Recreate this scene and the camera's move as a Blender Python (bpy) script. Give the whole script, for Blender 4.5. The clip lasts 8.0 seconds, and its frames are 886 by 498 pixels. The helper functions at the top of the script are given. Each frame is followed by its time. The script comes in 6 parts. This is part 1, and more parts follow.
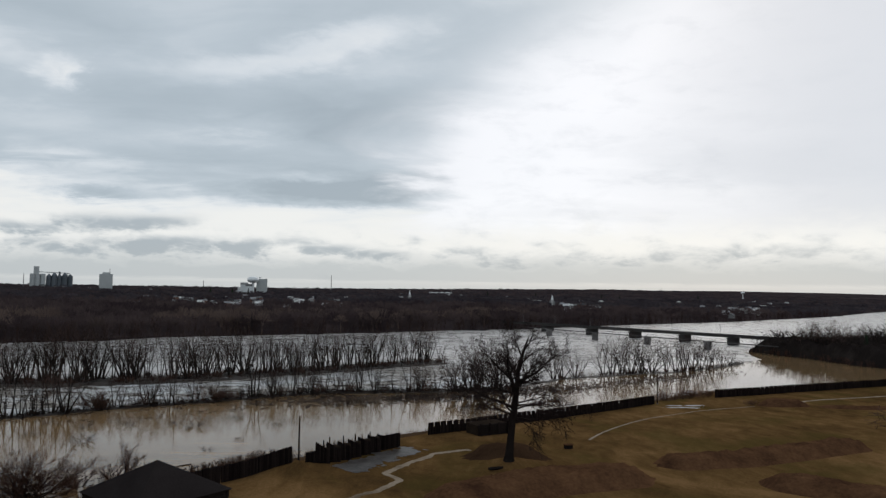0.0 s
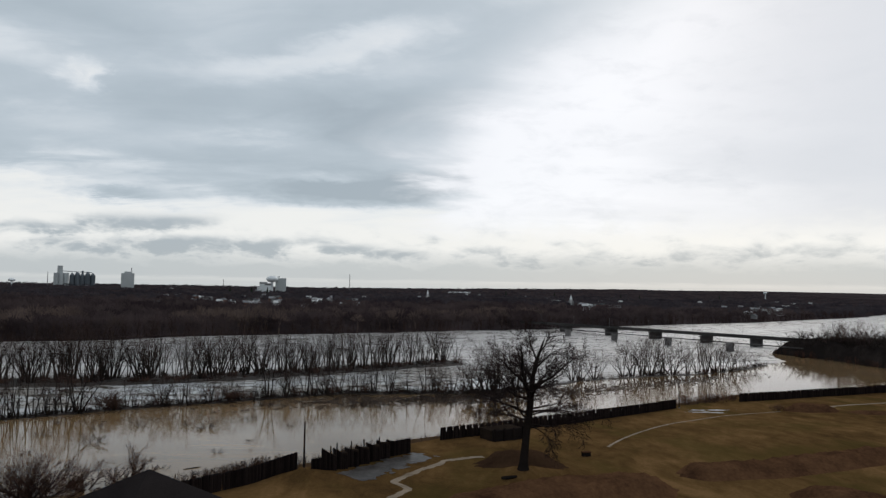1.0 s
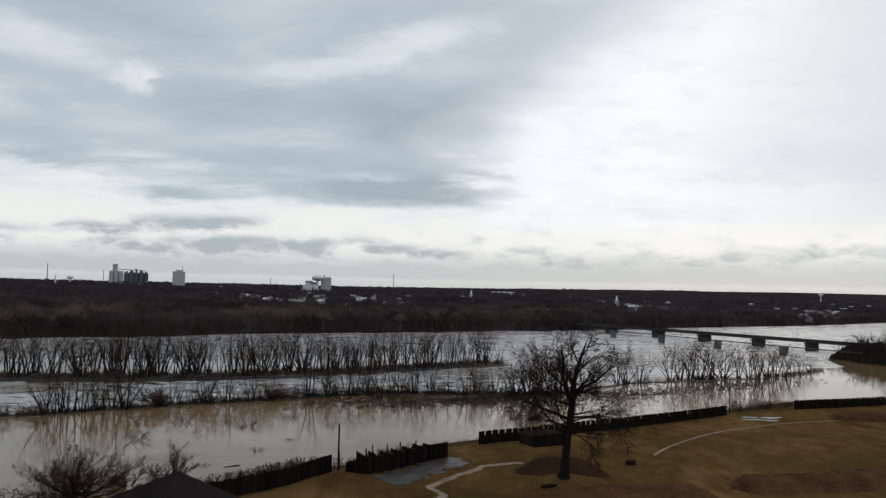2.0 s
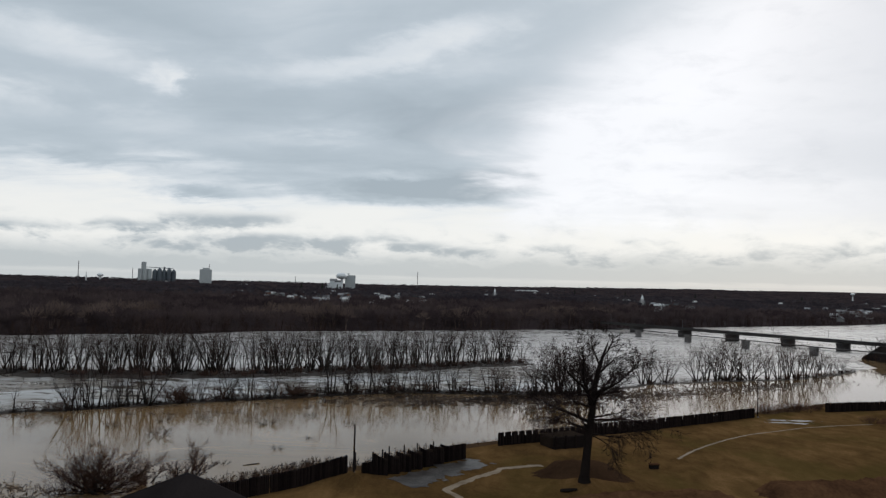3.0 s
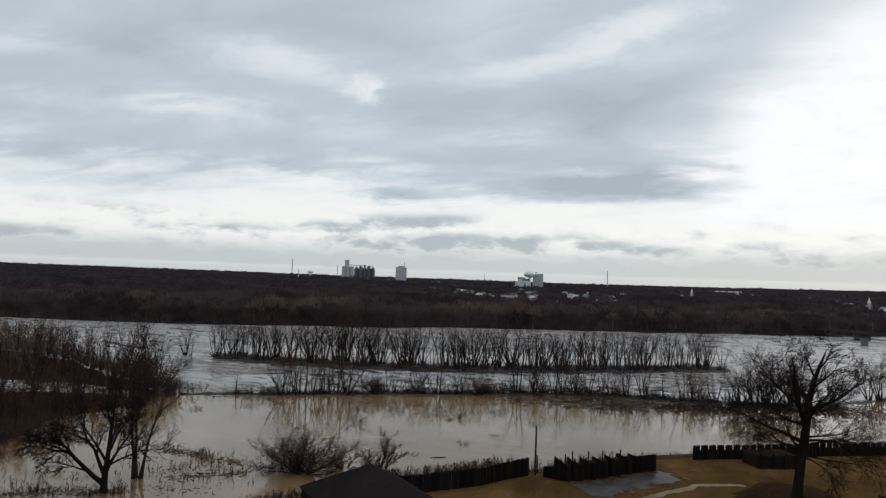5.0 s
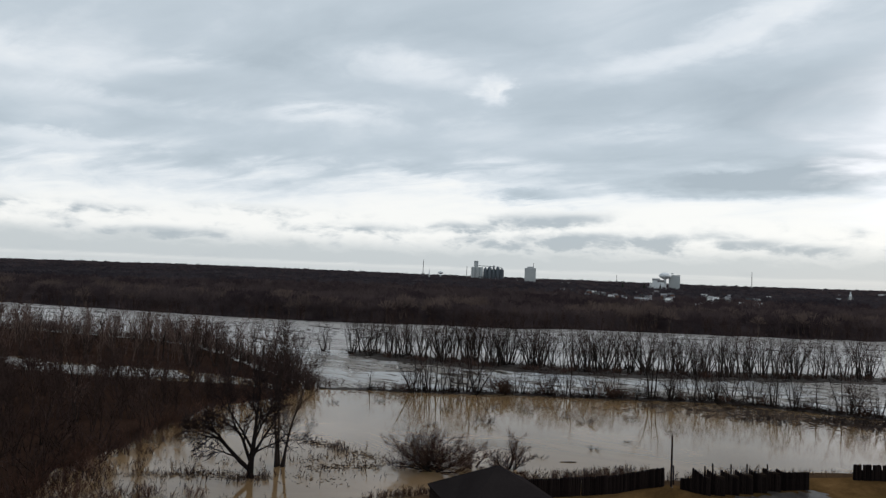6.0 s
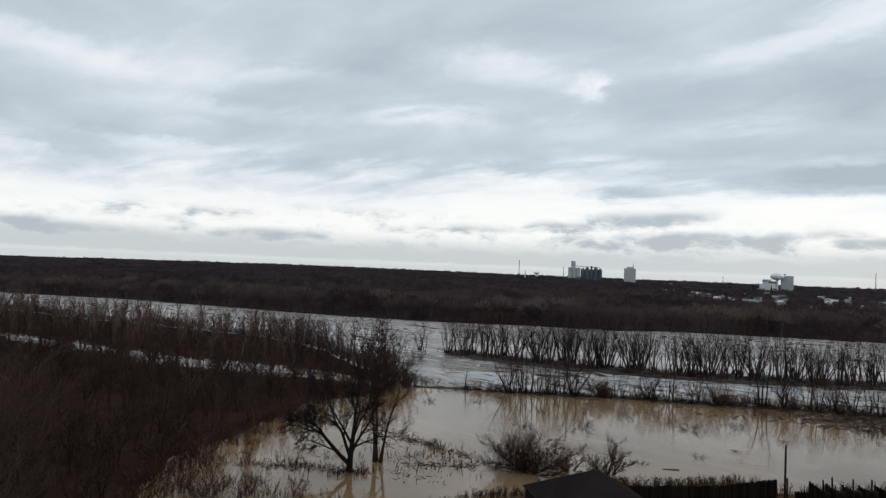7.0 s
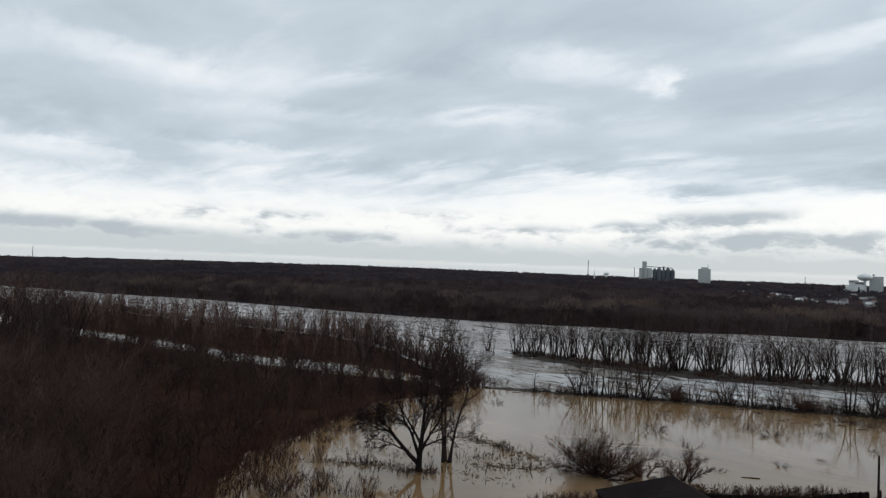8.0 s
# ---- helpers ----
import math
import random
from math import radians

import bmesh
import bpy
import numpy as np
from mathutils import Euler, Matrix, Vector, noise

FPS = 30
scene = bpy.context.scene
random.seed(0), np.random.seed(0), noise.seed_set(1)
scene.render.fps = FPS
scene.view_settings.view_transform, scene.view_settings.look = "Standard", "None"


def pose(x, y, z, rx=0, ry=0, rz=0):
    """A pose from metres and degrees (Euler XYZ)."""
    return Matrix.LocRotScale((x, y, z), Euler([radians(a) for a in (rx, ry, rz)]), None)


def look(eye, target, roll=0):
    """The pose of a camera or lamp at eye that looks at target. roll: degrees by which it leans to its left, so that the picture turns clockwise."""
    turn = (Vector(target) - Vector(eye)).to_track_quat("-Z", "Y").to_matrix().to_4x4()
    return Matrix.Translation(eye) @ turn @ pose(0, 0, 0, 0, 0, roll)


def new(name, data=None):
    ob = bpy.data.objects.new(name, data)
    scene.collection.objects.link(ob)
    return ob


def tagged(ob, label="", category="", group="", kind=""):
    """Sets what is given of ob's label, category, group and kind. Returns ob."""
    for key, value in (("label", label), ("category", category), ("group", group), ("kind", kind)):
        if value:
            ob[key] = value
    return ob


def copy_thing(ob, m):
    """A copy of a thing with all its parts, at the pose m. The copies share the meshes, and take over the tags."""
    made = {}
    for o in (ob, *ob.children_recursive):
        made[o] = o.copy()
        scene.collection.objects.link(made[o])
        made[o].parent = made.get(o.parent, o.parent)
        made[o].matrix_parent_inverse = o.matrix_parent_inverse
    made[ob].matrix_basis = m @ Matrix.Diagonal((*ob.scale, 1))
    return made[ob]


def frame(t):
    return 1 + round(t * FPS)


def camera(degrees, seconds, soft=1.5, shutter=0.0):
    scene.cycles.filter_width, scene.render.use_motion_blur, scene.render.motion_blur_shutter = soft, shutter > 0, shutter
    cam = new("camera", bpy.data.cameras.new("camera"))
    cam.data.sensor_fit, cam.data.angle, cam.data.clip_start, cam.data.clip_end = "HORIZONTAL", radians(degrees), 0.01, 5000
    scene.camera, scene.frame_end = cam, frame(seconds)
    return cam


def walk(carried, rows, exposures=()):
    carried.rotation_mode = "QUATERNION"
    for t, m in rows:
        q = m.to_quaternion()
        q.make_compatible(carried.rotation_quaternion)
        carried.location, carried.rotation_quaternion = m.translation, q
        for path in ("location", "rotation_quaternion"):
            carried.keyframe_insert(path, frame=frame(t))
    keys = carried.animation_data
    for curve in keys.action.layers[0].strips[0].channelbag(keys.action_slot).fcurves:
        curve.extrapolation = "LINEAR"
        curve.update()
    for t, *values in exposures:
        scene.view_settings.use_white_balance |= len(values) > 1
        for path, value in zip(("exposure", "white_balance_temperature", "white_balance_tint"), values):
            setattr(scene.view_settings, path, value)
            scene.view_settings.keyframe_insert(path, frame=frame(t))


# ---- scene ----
cam = camera(66.1, 8.0, soft=1.35)
PATH = [
    (0, (-4.846, -8.531, 40.129), (-4.776, -6.536, 40.25), 0.8),
    (0.5, (-4.279, -6.277, 40.184), (-4.234, -4.281, 40.305), 0.9),
    (1, (-3.691, -4.209, 40.217), (-3.675, -2.213, 40.336), 0.9),
    (1.5, (-3.281, -2.613, 40.25), (-3.342, -0.617, 40.368), 1.1),
    (3, (-2.062, 0.628, 40.372), (-2.245, 2.617, 40.481), 1.4),
    (3.5, (-1.874, 1.365, 40.375), (-2.136, 3.345, 40.481), 1.5),
    (4, (-1.712, 2.048, 40.386), (-2.098, 4.008, 40.488), 1.7),
    (5.5, (-1.652, 3.447, 40.399), (-2.544, 5.235, 40.481), 2.1),
    (6, (-1.703, 3.794, 40.331), (-2.756, 5.492, 40.408), 2.2),
    (6.5, (-1.691, 4.057, 40.23), (-2.866, 5.674, 40.302), 2.2),
    (7, (-1.85, 4.246, 40.179), (-3.131, 5.781, 40.246), 2.3),
    (7.5, (-2.066, 4.34, 40.133), (-3.442, 5.79, 40.196), 2.3),
    (8, (-2.194, 4.409, 40.073), (-3.619, 5.81, 40.135), 2.2),
]
from mathutils.geometry import delaunay_2d_cdt

EXPOSURE = 0.0
walk(cam, [(t, look(eye, target, roll)) for t, eye, target, roll in PATH],
     exposures=[(0.0, EXPOSURE), (4.0, EXPOSURE + 0.03), (6.0, EXPOSURE + 0.15), (8.0, EXPOSURE + 0.2)])

# ---------------------------------------------------------------- sky and sun
SUN_AZ, SUN_EL = 24.0, 28.0      # degrees from +y towards +x, and up

world = bpy.data.worlds.new("overcast_sky")
scene.world = world
world.use_nodes = True


class Nodes:
    """Small helper to write node graphs on one line each."""

    def __init__(self, tree):
        self.tree = tree
        tree.nodes.clear()

    def add(self, kind, **settings):
        node = self.tree.nodes.new(kind)
        for key, value in settings.items():
            if key == "operation":
                node.operation = value
            elif key == "blend":
                node.blend_type = value
            elif key == "data":
                node.data_type = value
        return node

    def put(self, socket, value):
        if isinstance(value, bpy.types.NodeSocket):
            self.tree.links.new(value, socket)
        else:
            socket.default_value = value

    def math(self, op, a, b=0.0, c=0.0, clamp=False):
        node = self.add("ShaderNodeMath", operation=op)
        node.use_clamp = clamp
        for socket, value in zip(node.inputs, (a, b, c)):
            self.put(socket, value)
        return node.outputs[0]

    def smooth(self, value, low, high, to_low=0.0, to_high=1.0):
        node = self.add("ShaderNodeMapRange")
        node.interpolation_type = "SMOOTHSTEP"
        for socket, v in zip(node.inputs, (value, low, high, to_low, to_high)):
            self.put(socket, v)
        return node.outputs[0]

    def mix(self, fac, a, b, blend="MIX"):
        node = self.add("ShaderNodeMix", data="RGBA", blend=blend)
        self.put(node.inputs[0], fac)
        self.put(node.inputs[6], a)
        self.put(node.inputs[7], b)
        return node.outputs[2]

    def noise(self, vector, scale, detail=4.0, rough=0.55, distort=0.0, kind="Fac"):
        node = self.add("ShaderNodeTexNoise")
        self.put(node.inputs["Vector"], vector)
        node.inputs["Scale"].default_value = scale
        node.inputs["Detail"].default_value = detail
        node.inputs["Roughness"].default_value = rough
        node.inputs["Distortion"].default_value = distort
        return node.outputs[kind]

    def ramp(self, fac, stops):
        node = self.add("ShaderNodeValToRGB")
        ends = node.color_ramp.elements
        while len(ends) < len(stops):
            ends.new(0.5)
        for e, (at, colour) in zip(ends, stops):
            e.position, e.color = at, (*colour, 1) if len(colour) == 3 else colour
        self.put(node.inputs[0], fac)
        return node.outputs[0]

    def stretch(self, vector, scale=(1, 1, 1), turn=(0, 0, 0), move=(0, 0, 0)):
        node = self.add("ShaderNodeMapping")
        self.put(node.inputs["Vector"], vector)
        node.inputs["Scale"].default_value = scale
        node.inputs["Rotation"].default_value = turn
        node.inputs["Location"].default_value = move
        return node.outputs[0]

    def combine(self, x, y, z=0.0):
        node = self.add("ShaderNodeCombineXYZ")
        for socket, value in zip(node.inputs, (x, y, z)):
            self.put(socket, value)
        return node.outputs[0]


n = Nodes(world.node_tree)
way = n.add("ShaderNodeTexCoord").outputs["Generated"]
split = n.add("ShaderNodeSeparateXYZ")
n.put(split.inputs[0], way)
dx, dy, dz = split.outputs
el = n.math("MULTIPLY", n.math("ARCSINE", dz), 57.2958)
az = n.math("MULTIPLY", n.math("ARCTAN2", dx, dy), 57.2958)
# clouds lie in a sheet overhead: streaks narrow towards the horizon
rise = n.math("ADD", n.math("MAXIMUM", dz, 0.0), 0.13)
sheet = n.combine(n.math("DIVIDE", dx, rise), n.math("DIVIDE", dy, rise))
wisp = n.noise(n.stretch(sheet, (0.85, 1.2, 1), (0, 0, 0.35)), 1.25, 6, 0.52, 0.6)
broad = n.noise(n.stretch(sheet, (0.6, 1.1, 1), (0, 0, 0.2), (3.1, 1.7, 0)), 0.62, 3, 0.5, 0.5)
fine = n.noise(n.stretch(sheet, (0.75, 1.5, 1), (0, 0, 0.25), (7.3, 2.2, 0)), 2.9, 6, 0.6, 0.5)
angles = n.combine(n.math("MULTIPLY", az, 0.045), n.math("MULTIPLY", el, 0.17))
puff = n.noise(n.stretch(angles, (3.2, 2.3, 1), (0, 0, 0), (0.35, 0.2, 0)), 1.5, 6, 0.62, 0.25)
torn = n.noise(n.stretch(angles, (4.2, 2.4, 1), (0, 0, 0), (5.0, 1.0, 0)), 2.4, 5, 0.54, 0.5)


def about(value, gain):
    return n.math("MULTIPLY", n.math("SUBTRACT", value, 0.5), gain)


def total(first, *rest):
    for r in rest:
        first = n.math("ADD", first, r)
    return first


ragged_az = total(az, about(wisp, 9.0), about(torn, 5.0))
ragged_el = total(el, about(fine, 2.4), about(puff, 1.6))
low_el = total(el, about(puff, 1.4), about(torn, 0.9))


def clump(az0, el0, half, high, tilt, amount, height=ragged_el):
    """One soft cloud: direction, elevation, half width and height in degrees, tilt, thickness (minus: a thin place)."""
    da, de = n.math("SUBTRACT", ragged_az, az0), n.math("SUBTRACT", height, el0)
    de = n.math("SUBTRACT", de, n.math("MULTIPLY", da, math.tan(radians(tilt))))
    da, de = n.math("DIVIDE", da, half), n.math("DIVIDE", de, high)
    reach = n.math("SQRT", n.math("ADD", n.math("MULTIPLY", da, da), n.math("MULTIPLY", de, de)))
    return n.math("MULTIPLY", n.smooth(reach, 1.7, 0.0), amount)


# thickness of the cloud deck, that ends in a torn lower edge above the bright gap
foot = total(el, n.math("MULTIPLY", about(broad, 9.0), n.smooth(el, 3.0, 8.0, 0.2, 1.0)), about(fine, 4.0), about(torn, 1.2), n.smooth(az, -34.0, -62.0, 0.0, 1.5))
thick = n.math("MULTIPLY", n.smooth(foot, 4.6, 9.4), 0.575)
thick = total(thick, n.math("MULTIPLY", n.smooth(el, 5.0, 9.0), total(about(wisp, 0.72), about(fine, 0.3), about(broad, 0.6))))
for row in ((-23, 14, 10, 1.5, 3, 0.22), (-4, 14.6, 8, 2.2, 8, 0.26), (-20, 10.3, 11, 1.4, 0, 0.16), (-72, 10.5, 9, 1.7, -5, 0.22), (-61, 12.8, 8, 1.3, -4, 0.15),
            (-50, 9.8, 9, 1.5, 0, 0.16), (-77, 12.5, 7, 2.0, 0, 0.14), (-36, 10.2, 8, 1.5, 2, 0.14), (-45, 18, 10, 2.0, 4, 0.14), (-30, 19.5, 8, 1.4, -4, 0.12),
            (-6.5, 19.9, 6.0, 1.4, 14, -0.34), (-28.3, 15.2, 1.5, 1.0, 12, -0.36), (-33, 16.2, 6, 0.9, -8, -0.06), (-14, 17.4, 6, 0.9, 8, -0.2), (-27, 9.0, 4.5, 0.8, 0, -0.25),
            (-69, 14.7, 7, 1.2, -7, -0.2), (-57, 12.2, 6, 0.7, 0, -0.22), (-43, 12.8, 5.5, 0.6, 0, -0.22), (-63, 9.0, 5, 0.6, -3, -0.2), (-37, 17.0, 6, 1.4, -6, -0.2), (-16, 11.5, 6, 0.6, 3, -0.15),
            (-76, 8.0, 5, 0.5, -3, -0.2), (-52, 15.5, 5, 0.7, 3, -0.18), (-25.3, 6.9, 3.6, 0.7, 0, 0.55), (-30.5, 8.9, 5.0, 0.9, 0, 0.25), (-72, 20, 16, 4.0, 0, 0.14), (-34, 21, 10, 3.0, 0, 0.10), (-53, 16, 8, 4.0, 0, 0.12)):
    thick = total(thick, clump(*row))
# the dark belly with its flat foot
belly = total(clump(-6.5, 8.0, 8.5, 1.5, 2, 0.58, low_el), clump(0.8, 9.7, 4.0, 1.0, 20, 0.48, low_el))
belly = n.math("MULTIPLY", belly, n.smooth(total(el, about(torn, 0.9)), 6.3, 7.0))
thick = total(thick, belly, clump(-9.4, 9.1, 4.2, 0.42, 2, -0.38, low_el))
thick = n.math("MULTIPLY", thick, n.smooth(el, 3.0, 6.0))
deck = n.ramp(n.math("ADD", thick, 0.0, clamp=True), [
    (0.0, (0.87, 0.88, 0.835)), (0.2, (0.80, 0.83, 0.815)), (0.42, (0.66, 0.715, 0.735)), (0.62, (0.50, 0.57, 0.605)), (0.8, (0.43, 0.50, 0.535)), (1.0, (0.365, 0.43, 0.465))])
# thin bright overcast round the veiled sun
edge = n.math("ADD", n.math("MULTIPLY", n.math("MAXIMUM", n.math("SUBTRACT", el, 12.5), 0.0), 1.5), 0.0)
over = total(n.math("SUBTRACT", az, edge), about(wisp, 20.0), about(broad, 10.0), about(fine, 5.0))
soft_edge = n.smooth(el, 8.0, 18.0, 3.0, 7.5)
veil = n.math("MULTIPLY", n.smooth(over, n.math("MULTIPLY", soft_edge, -1.0), soft_edge), n.smooth(az, 60.0, 130.0, 1.0, 0.0))
veil = n.math("MULTIPLY", veil, n.smooth(total(el, about(torn, 2.0)), 3.6, 6.8, 0.0, 1.0))
bright = n.mix(n.smooth(n.math("ABSOLUTE", n.math("SUBTRACT", total(az, about(wisp, 10.0)), 9.0)), 3.0, 24.0), (0.95, 0.97, 0.975, 1), (0.70, 0.73, 0.75, 1))
grey = total(n.smooth(puff, 0.45, 0.75, 0.0, 0.4), clump(24, 10.4, 7, 1.6, 0, 0.5), clump(32, 8.8, 6, 1.2, 0, 0.4), clump(14, 6.4, 8, 0.8, 0, 0.3))
bright = n.mix(n.math("ADD", grey, 0.0, clamp=True), bright, (0.66, 0.695, 0.72, 1))
clouds = n.mix(n.math("MULTIPLY", veil, 0.94), deck, bright)
# torn low clouds below the gap
low = None
for row in ((-23.5, 4.9, 5.5, 0.85, 4, 1.0), (-29.0, 4.1, 4.0, 0.6, 0, 0.75), (-20.0, 3.2, 6.0, 0.8, 2, 0.95), (-26.5, 3.0, 5.0, 0.6, 0, 0.7), (-13.5, 3.4, 4.0, 0.6, 6, 0.75),
            (-8.0, 3.2, 3.6, 0.5, 0, 0.7), (-3.5, 2.9, 4.0, 0.5, 0, 0.65), (-76, 2.5, 6, 0.5, 1, 0.8), (-69.5, 2.2, 5, 0.45, 0, 0.7), (-55, 2.5, 4.5, 0.5, 2, 0.7), (-38, 3.6, 4.5, 0.5, 0, 0.6),
            (-46, 4.9, 6, 0.5, 0, 0.45), (-61, 4.3, 9, 0.4, -1, 0.4), (4, 2.9, 6, 0.7, 0, 0.35), (12, 2.6, 6, 0.7, 0, 0.35), (20, 2.8, 6, 0.8, 1, 0.4), (29, 2.9, 6, 0.8, 0, 0.4)):
    one = clump(*row, height=low_el)
    low = one if low is None else n.math("MAXIMUM", low, one)
belt = n.math("MULTIPLY", n.smooth(el, 1.2, 2.2), n.smooth(el, 2.6, 5.6, 1.0, 0.0))
low = total(low, n.math("MULTIPLY", belt, 0.34), n.math("MULTIPLY", total(about(torn, 1.5), about(puff, 2.2)), n.smooth(el, 6.5, 4.0)))
low = n.smooth(low, 0.0, 1.15)
clouds = n.mix(n.math("MULTIPLY", low, n.smooth(el, 6.4, 5.2)), clouds, n.mix(low, (0.68, 0.72, 0.715, 1), (0.41, 0.465, 0.49, 1)))
# flat grey bank along the horizon, with a bright slit under it
bank = n.math("MULTIPLY", n.smooth(total(el, about(fine, 0.5)), 0.35, 0.85), n.smooth(total(el, about(puff, 2.6), about(torn, 1.2)), 1.5, 3.1, 1.0, 0.0))
clouds = n.mix(n.math("MULTIPLY", bank, 0.82), clouds, (0.44, 0.495, 0.51, 1))
clouds = n.mix(n.smooth(el, 1.0, 0.35, 0.0, 1.0), clouds, (0.565, 0.605, 0.60, 1))
sky = n.add("ShaderNodeTexSky")
sky.sky_type, sky.sun_disc = "NISHITA", False
sky.sun_elevation, sky.sun_rotation = radians(SUN_EL), radians(SUN_AZ)
blue = n.mix(1.0, sky.outputs[0], (0.1, 0.1, 0.1, 1), "MULTIPLY")
back = n.add("ShaderNodeBackground")
n.put(back.inputs[0], n.mix(1.0, n.mix(0.06, clouds, blue), (1.0, 0.995, 1.03, 1), "MULTIPLY"))
back.inputs[1].default_value = 1.0
n.put(n.add("ShaderNodeOutputWorld").inputs[0], back.outputs[0])

lamp = bpy.data.lights.new("sun", "SUN")
lamp.energy, lamp.angle, lamp.color = 0.5, radians(14), (1.0, 0.96, 0.9)
sun = new("sun", lamp)
a, e = radians(SUN_AZ), radians(SUN_EL)
sun.matrix_world = look((math.sin(a) * math.cos(e) * 100, math.cos(a) * math.cos(e) * 100, math.sin(e) * 100), (0, 0, 0))


# ---------------------------------------------------------------- materials
def material(name, dark, light, scale=1.0, rough=0.8, bump=0.3, fine=8.0, spread=(0.35, 0.65), metal=0.0, piece=0.0, coarse=0.12, shine=None, fuzzy=0.0):
    """A rough natural surface: two scales of noise for the colour, fine relief, and an optional shift from piece to piece."""
    mat = bpy.data.materials.new(name)
    mat.use_nodes = True
    k = Nodes(mat.node_tree)
    where = k.add("ShaderNodeTexCoord").outputs["Object"]
    big = k.noise(where, scale * coarse, 4, 0.6, 0.4)
    small = k.noise(where, scale * fine, 6, 0.65)
    fac = k.math("ADD", k.math("MULTIPLY", big, 0.6), k.math("MULTIPLY", small, 0.4))
    if piece:
        info = k.add("ShaderNodeObjectInfo").outputs["Random"]
        fac = k.math("ADD", fac, k.math("MULTIPLY", k.math("SUBTRACT", info, 0.5), piece))
    colour = k.ramp(fac, [(spread[0], dark), (spread[1], light)])
    b = k.add("ShaderNodeBsdfPrincipled")
    k.put(b.inputs["Base Color"], colour)
    b.inputs["Roughness"].default_value = rough
    b.inputs["Metallic"].default_value = metal
    b.inputs["Specular IOR Level"].default_value = shine if shine is not None else 0.0 if rough > 0.85 else 0.05 if rough > 0.75 else 0.4
    if fuzzy:  # a cloud of twigs catches light from all of the sky
        up = k.add("ShaderNodeVectorMath")
        k.put(up.inputs[0], k.add("ShaderNodeNewGeometry").outputs["Normal"])
        up.operation, up.inputs[1].default_value, up.inputs[2].default_value = "MULTIPLY_ADD", (fuzzy, fuzzy, fuzzy), (0, 0, 0.8)
        unit = k.add("ShaderNodeVectorMath")
        unit.operation = "NORMALIZE"
        k.put(unit.inputs[0], up.outputs[0])
        k.put(b.inputs["Normal"], unit.outputs[0])
    if bump:
        relief = k.add("ShaderNodeBump")
        relief.inputs["Strength"].default_value = bump
        relief.inputs["Distance"].default_value = 0.05
        k.put(relief.inputs["Height"], small)
        k.put(b.inputs["Normal"], relief.outputs[0])
    out = b.outputs[0]
    if fuzzy:  # and lets light through from behind
        through_light, both = k.add("ShaderNodeBsdfTranslucent"), k.add("ShaderNodeMixShader")
        k.put(through_light.inputs[0], colour)
        both.inputs[0].default_value = 0.5
        k.put(both.inputs[1], b.outputs[0])
        k.put(both.inputs[2], through_light.outputs[0])
        out = both.outputs[0]
    k.put(k.add("ShaderNodeOutputMaterial").inputs[0], out)
    return mat


def grass_material():
    """Dormant winter lawn: olive and straw patches, mown streaks, bare spots."""
    mat = bpy.data.materials.new("dormant_grass")
    mat.use_nodes = True
    k = Nodes(mat.node_tree)
    where = k.add("ShaderNodeTexCoord").outputs["Object"]
    big = k.noise(where, 0.035, 5, 0.6, 0.8)
    mid = k.noise(k.stretch(where, (1, 0.45, 1), (0, 0, 0.7)), 0.3, 6, 0.7, 0.5)
    fine = k.noise(where, 3.0, 5, 0.75)
    fac = k.math("ADD", k.math("MULTIPLY", big, 0.45), k.math("ADD", k.math("MULTIPLY", mid, 0.35), k.math("MULTIPLY", fine, 0.2)))
    colour = k.ramp(fac, [(0.38, (0.046, 0.0265, 0.0115)), (0.46, (0.080, 0.0455, 0.018)), (0.53, (0.114, 0.065, 0.026)), (0.60, (0.165, 0.094, 0.041))])
    green = k.noise(k.stretch(where, move=(41, 17, 0)), 0.06, 4, 0.55, 0.5)
    colour = k.mix(k.smooth(green, 0.48, 0.64, 0.0, 0.55), colour, (0.062, 0.046, 0.014, 1))
    b = k.add("ShaderNodeBsdfPrincipled")
    k.put(b.inputs["Base Color"], colour)
    b.inputs["Roughness"].default_value = 0.95
    b.inputs["Specular IOR Level"].default_value = 0.0
    relief = k.add("ShaderNodeBump")
    relief.inputs["Strength"].default_value, relief.inputs["Distance"].default_value = 0.6, 0.25
    k.put(relief.inputs["Height"], k.math("ADD", mid, k.math("MULTIPLY", fine, 0.5)))
    k.put(b.inputs["Normal"], relief.outputs[0])
    k.put(k.add("ShaderNodeOutputMaterial").inputs[0], b.outputs[0])
    return mat


